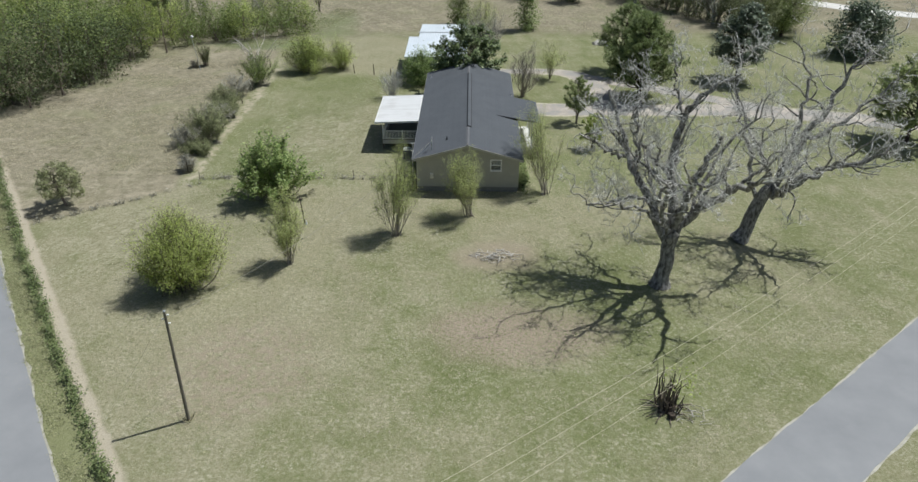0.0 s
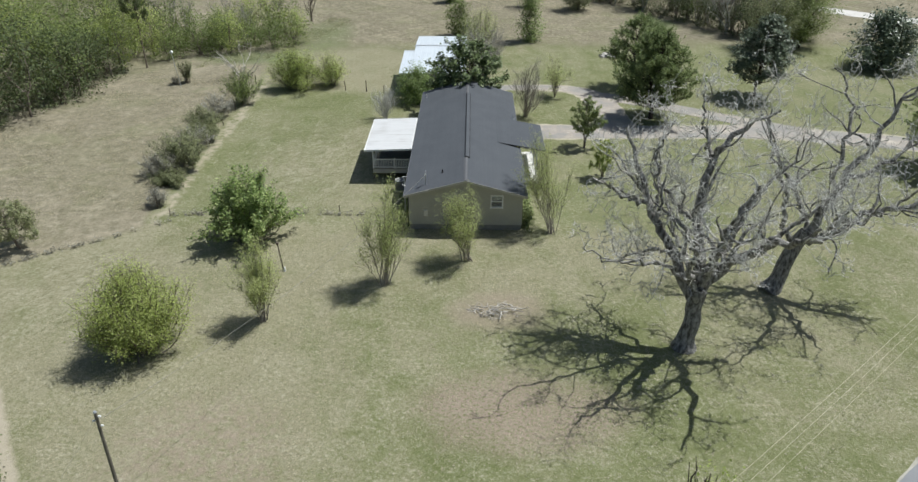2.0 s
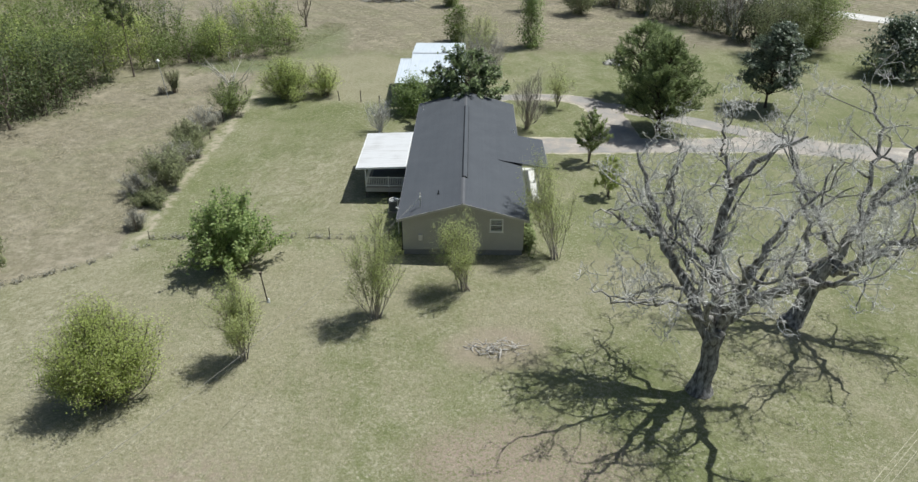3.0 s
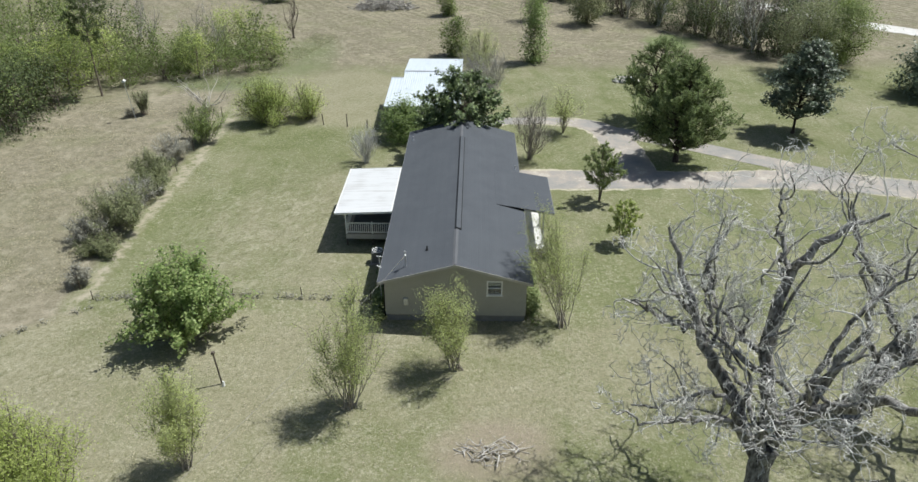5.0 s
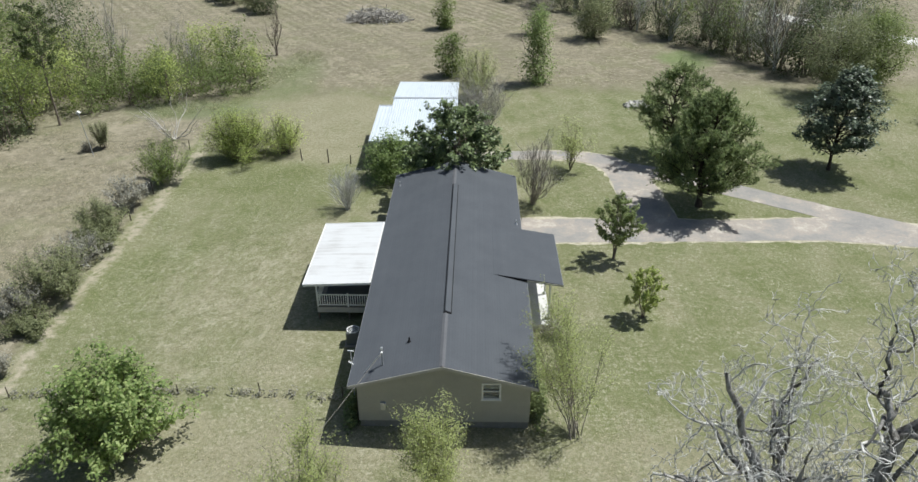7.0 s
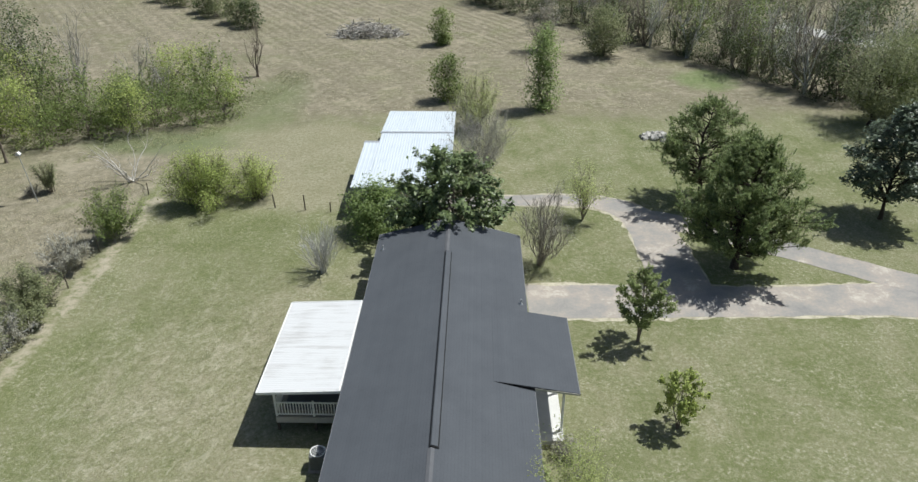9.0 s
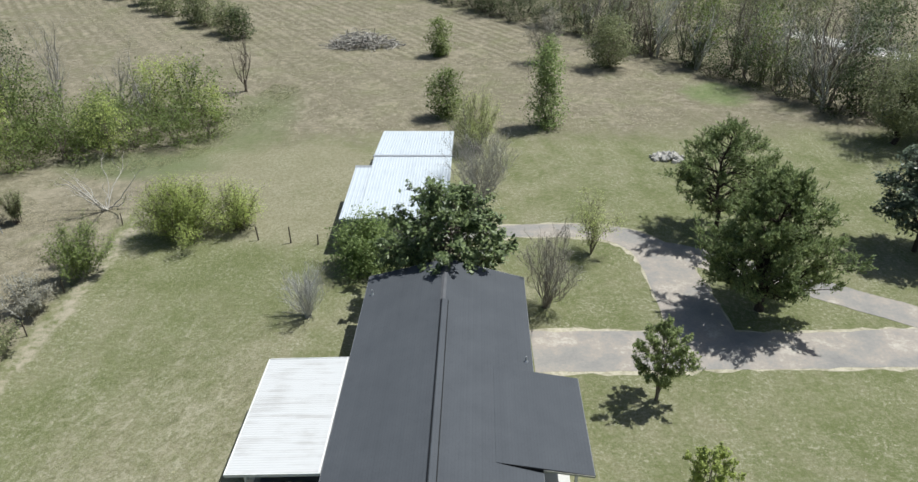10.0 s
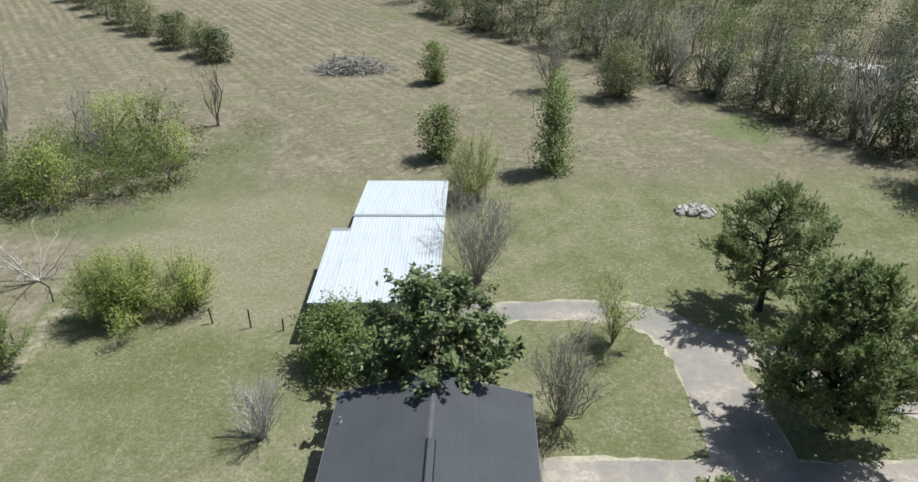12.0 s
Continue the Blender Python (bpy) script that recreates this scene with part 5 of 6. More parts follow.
oak.limb(0.26, 0.06, (3.3, 0.5, 8.0), (6.0, 0.5, 9.6), (9.2, 1.2, 12.4))
oak.limb(0.26, 0.05, (1.7, -0.2, 3.9), (1.6, -2.8, 6.2), (0.6, -4.8, 8.2), (-0.6, -6.2, 9.4))
oak.limb(0.26, 0.05, (1.9, -0.2, 4.0), (4.0, -3.0, 7.4), (5.6, -4.6, 10.4))
oak.done()

# ---- planting round the house ----
CR = "multi-stemmed crape myrtle with fine pale green new leaves"
for x, y, h, rad, n, seed, lean in ((-13.15, 46.5, 6.0, 1.7, 16, 31, (0, 0)), (-5.8, 51.05, 7.7, 1.95, 20, 32, (0.25, 0)), (-0.1, 54.5, 6.8, 1.9, 20, 33, (-0.2, 0)), (6.5, 58.85, 8.5, 2.5, 13, 34, (-1.1, 1.3))):
    feather("crape_myrtle", CR, "tree", x, y, h, rad, L_CRAPE, n, 13 if y < 58 else 20, 12500, 0.046, seed, bark=M_DRYTWIG, start=0.28 if y < 58 else 0.40, thick=0.034, arch=1.1, flat=0.5, loose=0.17, reach=0.22, group="crape myrtles", lean=lean)
feather("round_bush", "rounded bright yellow-green bush on the open lawn", "bush", -19.9, 43.5, 5.9, 3.1, L_LIME, 120, 12, 42000, 0.056, 41, arch=0.6, start=0.1, foot=0.5, flat=0.5, reach=0.2, loose=0.24, thick=0.04, up=0.2)
feather("broadleaf_tree", "dense rounded green broadleaf tree at the fence corner", "tree", -16.85, 57.5, 6.3, 3.5, L_FIG, 80, 8, 13500, 0.125, 43, arch=0.8, start=0.2, foot=0.4, flat=0.7, reach=0.17, loose=0.15, thick=0.045, up=0.15)
limb_tree("small_tree", "sparse olive-green small tree at the field edge", "tree", -34.0, 55.6, 3.7, 2.1, L_OLIVE, 1.3, 40, 10, 20, 0.075, 0.5, bark=M_STEM, thick=0.09, seed=43, rise=0.5, full=0.5, long=2.0, loose=0.16, follow=False, foot=2, lean=(-0.2, 0))
limb_tree("magnolia_tree", "dark glossy spreading magnolia behind the house roof", "tree", -0.3, 87.2, 8.3, 4.4, L_GLOSS, 2.2, 92, 12, 18, 0.155, 0.55, bark=M_STEM, thick=0.16, seed=44, rise=0.55, top=0.8, full=0.55, peak=0.85, long=2.1, loose=0.22, lift=1.1, up=0.5, follow=False, foot=4)
plant("ligustrum_bush", "dense green rounded evergreen bush before the shed", "bush", -6.3, 91.3, 3.5, 2.25, L_GREEN, "dome", 0.4, 190, 50, 0.11, 0.30, stems=10, thick=0.08, seed=45, spike=1.5)
limb_tree("cedar_tree", "broad dark green cedar beside the driveway", "tree", 20.05, 86.0, 9.6, 4.1, L_CEDAR, 2.3, 130, 16, 25, 0.078, 1.05, thick=0.24, seed=46, rise=0.7, full=0.7, peak=0.75, long=3.2, loose=0.14, lean=(0.1, 0), up=0.55, lift=1.9)
limb_tree("cedar_tree", "open dark green cedar past the drive", "tree", 20.3, 97.1, 8.8, 4.1, L_CEDAR, 2.5, 80, 15, 21, 0.078, 0.95, thick=0.22, seed=47, rise=0.4, full=0.75, peak=0.8, long=3.2, loose=0.13, lean=(0.2, 0), up=0.4, lift=1.9)
limb_tree("evergreen_tree", "deep green evergreen tree with a bare lower trunk", "tree", 34.05, 93.85, 9.6, 3.7, L_DEEP, 2.7, 150, 12, 11, 0.14, 0.6, thick=0.17, seed=48, rise=0.5, full=0.72, peak=0.72, long=1.9, loose=0.22, follow=False, lean=(0.4, 0), lift=1.5)
limb_tree("evergreen_tree", "broad dark evergreen tree casting deep shade", "tree", 45.0, 72.5, 9.0, 4.2, L_CEDAR, 2.2, 80, 13, 26, 0.11, 0.9, thick=0.22, seed=49, rise=0.4, full=0.55, long=2.8, loose=0.12)
plant("evergreen_tree", "wide dark evergreen near the pale road", "tree", 55.5, 107.0, 7.0, 4.3, L_DEEP, "dome", 0.6, 280, 40, 0.2, 0.45, bark=M_DARKBARK, stems=10, thick=0.2, seed=50, long=2.0, spike=1.2)
plant("broadleaf_tree", "wide soft grey-green tree before the northern woods", "tree", 43.0, 115.5, 8.6, 4.6, L_OLIVE, "round", 2.0, 330, 46, 0.12, 0.40, bark=M_DARKBARK, stems=14, thick=0.24, trunk_h=2.4, seed=150, lean=(0.8, 0.6), spike=1.4)
plant("broadleaf_tree", "leaning soft green tree beside the northern woods", "tree", 48.4, 117.5, 8.6, 3.9, L_WOOD, "round", 1.6, 280, 44, 0.13, 0.42, bark=M_DARKBARK, stems=12, thick=0.22, trunk_h=2.2, seed=151, spike=1.4)
plant("broadleaf_tree", "soft light green tree at the corner of the woods", "tree", 50.8, 123.0, 8.5, 4.0, L_OLIVE, "round", 1.2, 300, 44, 0.13, 0.45, stems=14, thick=0.2, trunk_h=2.0, seed=152, spike=1.6)
plant("porch_shrub", "small half-dead shrub at the porch corner", "shrub", 6.1, 67.6, 1.1, 0.7, L_GREY, "dome", 0.1, 40, 22, 0.07, 0.18, bark=M_DRYTWIG, stems=10, thick=0.02, seed=153)
limb_tree("young_tree", "young tree with light green leaves and grey stems", "tree", 11.5, 77.2, 5.1, 1.6, L_YOUNG, 1.9, 38, 10, 32, 0.075, 0.42, bark=M_STEM, thick=0.055, seed=51, rise=1.1, full=0.6, long=1.8, loose=0.1, up=0.3, follow=False, foot=5, group="young lawn trees")
limb_tree("young_tree", "small young tree with yellow-green leaves", "tree", 12.2, 69.6, 3.7, 1.15, L_LIME, 1.1, 28, 8, 28, 0.075, 0.36, bark=M_STEM, thick=0.045, seed=52, rise=1.1, full=0.6, long=1.8, loose=0.09, up=0.3, follow=False, foot=4, group="young lawn trees")
feather("spring_shrub", "spreading fresh green shrub at the garden fence", "shrub", -21.4, 95.8, 5.2, 3.5, L_SPRING, 64, 12, 22000, 0.07, 53, arch=0.75, start=0.12, foot=0.5, flat=0.72, reach=0.26, loose=0.24, group="spring shrubs", up=0.3)
feather("spring_shrub", "smaller fresh green shrub at the garden fence", "shrub", -17.4, 96.9, 4.1, 2.3, L_SPRING, 30, 10, 7500, 0.07, 54, arch=0.8, start=0.14, foot=0.3, flat=0.65, reach=0.28, loose=0.26, group="spring shrubs", up=0.3)
feather("pole_shrub", "small olive shrub at the foot of the bird house pole", "shrub", -35.7, 97.8, 3.0, 1.0, L_OLIVE, 18, 8, 3400, 0.06, 154, start=0.2, loose=0.15)
feather("pole_shrub", "low dead brown brush in the dry field", "shrub", -37.0, 97.2, 1.0, 0.9, L_GREY, 16, 6, 900, 0.06, 155, start=0.1, loose=0.1)
bare_plant("bare_shrub", "leafless grey fan-shaped shrub in the back lawn", "shrub", -9.3, 84.9, 3.7, 1.8, M_TWIG, 60, 0.02, 61, [(8, 0.4, 0.35, 0.15, 0.3, 0.6)])
bare_plant("bare_crape_myrtle", "nearly leafless crape myrtle with upright stems", "tree", 6.2, 86.2, 6.0, 2.2, M_DRYTWIG, 40, 0.024, 62, [(8, 0.3, 0.35, 0.15, 0.4, 0.6), (3, 0.4, 0.5, 0.15, 0.3, 0.6)], leaf=L_GREY, leaves=3200, size=0.055)
bare_plant("bare_thicket", "tall leafless grey thicket beside the shed", "shrub", 1.8, 100.4, 7.0, 3.3, M_PALETWIG, 60, 0.024, 63, [(8, 0.36, 0.45, 0.2, 0.35, 0.6), (3, 0.45, 0.6, 0.2, 0.3, 0.6)], leaf=L_GREY, leaves=3000, size=0.07)
bare_plant("sapling", "thin sapling with sparse new leaves by the drive", "tree", 10.1, 93.3, 4.3, 2.1, M_STEM, 10, 0.045, 64, leaf=L_CRAPE, leaves=3600, size=0.065, base=0.05)
bare_plant("dead_sapling", "bleached dead sapling with spread branches", "tree", -29.4, 100.2, 4.6, 4.4, M_WHITEBARK, 10, 0.07, 65, [(4, 0.35, 0.5, 0.25, 0.15, 0.6), (2, 0.4, 0.6, 0.2, 0.1, 0.6)], base=0.1, shape=0.4)
plant("ivy_tree", "slim ivy-covered tree standing in the field", "tree", 9.0, 120.6, 8.6, 2.0, L_GREEN, "column", 0.3, 170, 34, 0.15, 0.42, spike=1.2, stems=8, thick=0.12, seed=55)
plant("field_shrub", "pale olive shrub in the far field", "shrub", 19.1, 143.2, 6.4, 3.2, L_OLIVE, "round", 0.6, 200, 28, 0.16, 0.45, stems=10, thick=0.07, seed=56, group="field shrubs")
bare_plant("bare_field_tree", "leafless grey tree in the far field", "tree", 10.8, 146.2, 7.0, 2.8, M_DRYTWIG, 20, 0.05, 66, leaf=L_GREY, leaves=2500, size=0.10)
plant("field_shrub", "small dark green shrub in the far field", "shrub", -3.7, 149.3, 5.0, 1.7, L_WOOD, "round", 0.2, 110, 28, 0.16, 0.4, stems=6, thick=0.06, seed=57, group="field shrubs")
feather("shed_shrub", "loose pale olive shrub behind the shed", "shrub", 1.3, 114.3, 6.6, 2.8, L_CRAPE, 46, 11, 15000, 0.06, 58, arch=0.8, start=0.12, foot=0.4, flat=0.65, reach=0.22, loose=0.26, bark=M_DRYTWIG, group="shed shrubs")
plant("shed_shrub", "dark green shrub behind the shed corner", "shrub", -1.9, 123.2, 5.2, 1.9, L_WOOD, "round", 0.3, 140, 28, 0.15, 0.4, stems=6, thick=0.06, seed=59, group="shed shrubs")
bare_plant("bare_field_tree", "slim leafless tree by the wood edge", "tree", -26.7, 132.7, 8.0, 1.3, M_STEM, 5, 0.075, 67, [(8, 0.34, 0.5, 0.25, 0.3, 0.5), (6, 0.45, 0.7, 0.25, 0.2, 0.6)], base=0.1)

# weedy stump with shoots near the road
st = tagged(empty("stump", 10.9, 31.5), "dark cut stump with upright dead shoots and dry litter", "stump")
rng = np.random.default_rng(70)
paths = []
for i in range(34):
    a, r = rng.uniform(0, 6.28), rng.uniform(0.05, 0.7)
    foot = np.array((math.cos(a) * r, math.sin(a) * r, 0.0))
    tip = foot * rng.uniform(1.0, 1.45) + np.array((0, 0, rng.uniform(0.7, 2.6)))
    paths.append((wander(rng, foot, tip, 5, 0.12), np.linspace(rng.uniform(0.03, 0.075), 0.015, 5), 5))
for i in range(16):
    a = rng.uniform(0, 6.28)
    p0 = np.array((math.cos(a) * 0.4, math.sin(a) * 0.4, 0.12))
    p1 = np.array((math.cos(a) * 1.5, math.sin(a) * 1.5, 0.08))
    paths.append((wander(rng, p0, p1, 5, 0.15), np.linspace(0.05, 0.02, 5), 5))
tube_part("brushwood", paths, bark_material("stump_bark", (0.08, 0.064, 0.052), (0.22, 0.185, 0.15), 4.0), st, "dark brown dead shoots")
bm = rod(bmesh.new(), (0, 0, -0.05), (0, 0, 0.4), 0.5, 0.38, 14)
rod(bm, (0.1, -0.75, -0.02), (0.1, -0.75, 0.3), 0.2, 0.17, 10)
part("wood", bm, M_DARKBARK, st)
at = rng.normal(0, 0.5, (90, 3)) + np.array((0.8, 0.4, 1.5))
leaf_part("leaves", at, at, 0.12, rng, L_SPRING, st, "yellow-green new leaves")


def heap(name, label, category, x, y, rx, ry, h, count, bark, r, seed, long=1.6):
    """A loose heap of branches."""
    rng = np.random.default_rng(seed)
    ob = tagged(empty(name, x, y), label, category)
    paths = []
    for _ in range(count):
        a, q = rng.uniform(0, 6.28), rng.uniform(0, 1) ** 0.6
        c = np.array((math.cos(a) * q * rx, math.sin(a) * q * ry, h * (1 - q * q) * rng.uniform(0.1, 1) + 0.05))
        d = unit(rng.normal(0, 1, 3) * np.array((1, 1, 0.25))) * long * rng.uniform(0.4, 1.2)
        p = wander(rng, c - d / 2, c + d / 2, 5, 0.25)
        p[:, 2] = np.maximum(p[:, 2], 0.03)
        paths.append((p, np.linspace(r * rng.uniform(0.5, 1.3), r * 0.25, 5), 4))
    tube_part("brushwood", paths, bark, ob)
    return ob


heap("brush_pile", "large grey pile of cut branches in the hay field", "brush pile", -15.4, 154.8, 5.2, 2.6, 2.0, 420, M_PALETWIG, 0.075, 71, 2.8)
heap("branch_litter", "pale fallen twigs lying on the lawn", "branches", 2.0, 47.8, 1.7, 0.8, 0.25, 46, M_WHITEBARK, 0.035, 72, 1.3)
heap("branch_litter", "pale fallen twigs under the oak", "branches", 12.2, 31.0, 1.2, 0.8, 0.12, 26, M_WHITEBARK, 0.025, 73, 0.8)


def rubble(x, y):
    rng = np.random.default_rng(74)
    ob = tagged(empty("rubble_pile", x, y), "low pile of pale broken concrete lumps", "rubble")
    for i in range(64):
        a, q = rng.uniform(0, 6.28), rng.uniform(0, 1) ** 0.55
        bm = bmesh.new()
        bmesh.ops.create_cube(bm, size=rng.uniform(0.25, 0.6))
        for v in bm.verts:
            v.co *= rng.uniform(0.6, 1.2)
            v.co.z *= 0.55
        o = part("lump", bm, M_RUBBLE, ob)
        o.matrix_basis = pose(math.cos(a) * q * 1.6, math.sin(a) * q * 1.1, 0.08 + 0.45 * (1 - q), rng.uniform(-35, 35), rng.uniform(-35, 35), rng.uniform(0, 360))


M_RUBBLE = plain("rubble", (0.36, 0.34, 0.31), (0.55, 0.53, 0.49), 3, 0.9, bump=0.6)
rubble(19.9, 111.6)

# ---- hedges and brush rows ----
L_HEDGE = leafy("hedge_leaves", (0.075, 0.105, 0.040), (0.215, 0.26, 0.105), 0.45, 0.6)


def hedge(name, label, way, w, h, leaf, count, size, seed, bark=M_DRYTWIG):
    """Weedy growth along a line: many leaves and stems, uneven in height."""
    rng = np.random.default_rng(seed)
    way = np.array(way, float)
    seg = np.linalg.norm(np.diff(way, axis=0), axis=1)
    cum = np.append(0, np.cumsum(seg))
    ob = tagged(empty(name, 0, 0), label, "hedge", kind="stuff")
    n = count // 22
    s = rng.uniform(0, cum[-1], n)
    cx, cy = np.interp(s, cum, way[:, 0]), np.interp(s, cum, way[:, 1])
    up = h * (0.35 + 0.65 * np.abs(np.sin(s * 0.9) * np.sin(s * 0.37 + 1))) * rng.uniform(0.3, 1.0, n)
    c = np.stack((cx + rng.normal(0, w * 0.4, n), cy + rng.normal(0, w * 0.4, n), up), 1)
    idx = np.repeat(np.arange(n), 22)
    at = c[idx] + rng.normal(0, 0.17, (len(idx), 3))
    at[:, 2] = np.abs(at[:, 2])
    leaf_part("leaves", at, at - np.stack((cx, cy, up * 0), 1)[idx] + 0.01, size, rng, leaf, ob)
    paths = []
    for i in range(0, n, 3):
        foot = np.array((c[i][0] + rng.normal(0, 0.1), c[i][1] + rng.normal(0, 0.1), 0.0))
        paths.append((wander(rng, foot, c[i] + np.array((0, 0, 0.15)), 4, 0.2), np.linspace(0.015, 0.006, 4), 3))
    tube_part("stem_work", paths, bark, ob)
    return ob


hedge("roadside_hedge", "low weedy green hedge along the road fence", [(-17.5, 25.4), (-25.3, 36.1), (-32.6, 46.3), (-46.8, 66.9), (-60, 85)], 0.40, 0.7, L_HEDGE, 13000, 0.085, 81)
hedge("fence_weeds", "line of dry weeds under the wire fence", [(-25, 61.3), (-20, 61.8), (-13, 61.9), (-6.2, 61.4)], 0.3, 0.2, L_GREY, 1100, 0.09, 82)
hedge("fence_weeds", "dark weedy line between lawn and dry field", [(-37, 50.8), (-32.3, 54.3), (-27.5, 57.5), (-23.7, 60.8)], 0.25, 0.16, L_GREY, 700, 0.09, 83)
hedge("foundation_shrubs", "low scruffy green growth along the house wall", [(4.6, 59.0), (4.75, 61), (4.7, 66.5)], 0.35, 1.0, L_WEED, 2200, 0.13, 84)
hedge("foundation_shrubs", "low scruffy growth at the shaded house corner", [(-5.2, 58.9), (-5.3, 61), (-5.4, 65)], 0.3, 0.9, L_WEED, 1800, 0.12, 85)
for i, (x, y, h, rad, leaf, kind) in enumerate(((-27.3, 71.5, 3.9, 2.4, L_OLIVE, "dome"), (-27.6, 75.5, 2.6, 2.0, L_GREY, "dome"), (-28.0, 80.6, 3.0, 1.9, L_OLIVE, "dome"), (-27.9, 85.2, 2.8, 1.7, L_GREY, "round"),
                                       (-26.3, 89.8, 4.4, 2.3, L_WOOD, "dome"), (-27.0, 67.3, 1.3, 1.7, L_OLIVE, "dome"), (-26.3, 63.2, 1.5, 0.9, L_GREY, "dome"), (-28.5, 69.6, 2.2, 1.6, L_GREY, "dome"), (-27.2, 78.0, 2.2, 1.4, L_OLIVE, "dome"))):
    feather("brush", ("soft olive-green brush in the fence row" if leaf in (L_OLIVE, L_WOOD) else "grey leafless-looking brush in the fence row"), "brush", x, y, h, rad * 1.2, leaf, int(18 * rad), 9, int(3600 * rad * (0.6 if leaf is L_GREY else 1.0)), 0.075, 90 + i,
            bark=M_TWIG if leaf is L_GREY else M_DRYTWIG, thick=0.022, start=0.15, arch=0.95, foot=rad * 0.22, flat=0.5, loose=0.16, group="fence row brush")

# ---- woods and far growth ----
protos = []
for i, (h, rad, leaf, kind, low) in enumerate(((9.5, 3.8, L_WOOD, "round", 1.4), (11.0, 4.4, L_WOODDARK, "round", 1.6), (8.0, 3.4, L_SPRING, "round", 1.2), (6.0, 3.4, L_WOOD, "dome", 0.3), (7.0, 3.6, L_WOODDARK, "dome", 0.3), (10.0, 4.2, L_OLIVE, "round", 2.2))):
    names = ("mixed green woodland tree with a loose crown", "dark green woodland tree with a full crown", "yellow-green spring woodland tree", "green undergrowth bush at the wood edge", "dark undergrowth bush at the wood edge", "pale grey-green woodland tree with an open crown")
    protos.append(dict(h=h, rad=rad, leaf=leaf, kind=kind, low=low, label=names[i]))


def wood(spots, seed, group):
    """Woodland trees: one of each kind is built, the rest are copies of it."""
    rng = np.random.default_rng(seed)
    first = {}
    for x, y, k, s in spots:
        if x < -20 and y > 104:
            s *= 0.74      # lower growth towards the field
        p = protos[k]
        if k not in first:
            first[k] = plant("woodland_bush" if k in (3, 4) else "woodland_tree", p["label"], "bush" if k in (3, 4) else "tree", x, y, p["h"], p["rad"], p["leaf"], p["kind"], p["low"], 75 if k in (3, 4) else 90, 22, 0.175, 0.46,
                             bark=M_STEM, stems=6, thick=0.14, trunk_h=0.0 if k in (3, 4) else 2.2, seed=seed + 200 + k, group=group, fine=False, spike=1.4)
        else:
            copy_thing(first[k], Matrix.LocRotScale((x, y, 0), Euler((0, 0, rng.uniform(0, 6.28))), (s, s, s * rng.uniform(0.85, 1.15))))


def inside(poly, x, y):
    c = False
    for (x0, y0), (x1, y1) in zip(poly, poly[1:] + poly[:1]):
        if (y0 > y) != (y1 > y) and x < (x1 - x0) * (y - y0) / (y1 - y0) + x0:
            c = not c
    return c


def scatter(poly, gap, seed, kinds, smin=0.75, smax=1.15):
    rng = np.random.default_rng(seed)
    xs, ys = [p[0] for p in poly], [p[1] for p in poly]
    got = []
    for _ in range(4000):
        x, y = rng.uniform(min(xs), max(xs)), rng.uniform(min(ys), max(ys))
        if inside(poly, x, y) and all((x - a) ** 2 + (y - b) ** 2 > gap * gap for a, b, *_ in got):
            got.append((x, y, int(rng.choice(kinds)), rng.uniform(smin, smax)))
    return got


wood(scatter([(-56, 77), (-50, 80.5), (-48.5, 88), (-47.5, 103), (-40, 113), (-60, 135), (-92, 146), (-98, 120), (-90, 95), (-75, 82)], 5.0, 301, [0, 2, 2, 2, 0, 1, 0], smax=1.35)
     + scatter([(-54, 76.5), (-48.3, 80), (-47.2, 88), (-46.5, 100), (-50, 101), (-50, 88), (-52, 83), (-57, 80)], 2.7, 305, [4, 4, 1], smin=0.6, smax=0.95)
     + scatter([(-40, 113.5), (-26.5, 114.5), (-25.5, 124), (-40, 128)], 3.0, 302, [3, 3, 3, 2, 3], smin=0.75, smax=1.05)
     + scatter([(-60, 99), (-47, 102), (-41, 109), (-33, 112.5), (-40, 119), (-60, 112)], 3.6, 304, [3, 0, 2, 3, 4], smin=0.85, smax=1.15), 303, "western woods")
wood(scatter([(39, 130), (33.5, 137), (27, 149), (18, 161), (8, 174), (-9, 195), (-16, 212), (0, 222), (60, 215), (74, 180), (60, 150), (54, 128), (44, 121)], 6.4, 311, [1, 4, 5, 5, 1, 0, 4])
     , 313, "northern woods")
edge = []
for (x0, y0), (x1, y1) in zip(((42.5, 121), (38.5, 128), (32.5, 136), (25.5, 148), (16, 160), (5, 172)), ((38.5, 128), (32.5, 136), (25.5, 148), (16, 160), (5, 172), (-10, 193))):
    n = int(math.hypot(x1 - x0, y1 - y0) / 2.3)
    edge += [(x0 + (x1 - x0) * (k + 0.5) / n + 1.6 + math.sin(k * 5.1) * 0.8, y0 + (y1 - y0) * (k + 0.5) / n + 0.8 + math.cos(k * 3.7), 4, 0.62 + 0.18 * math.sin(k * 2.3 + x0)) for k in range(n)]
wood(edge, 323, "northern undergrowth")
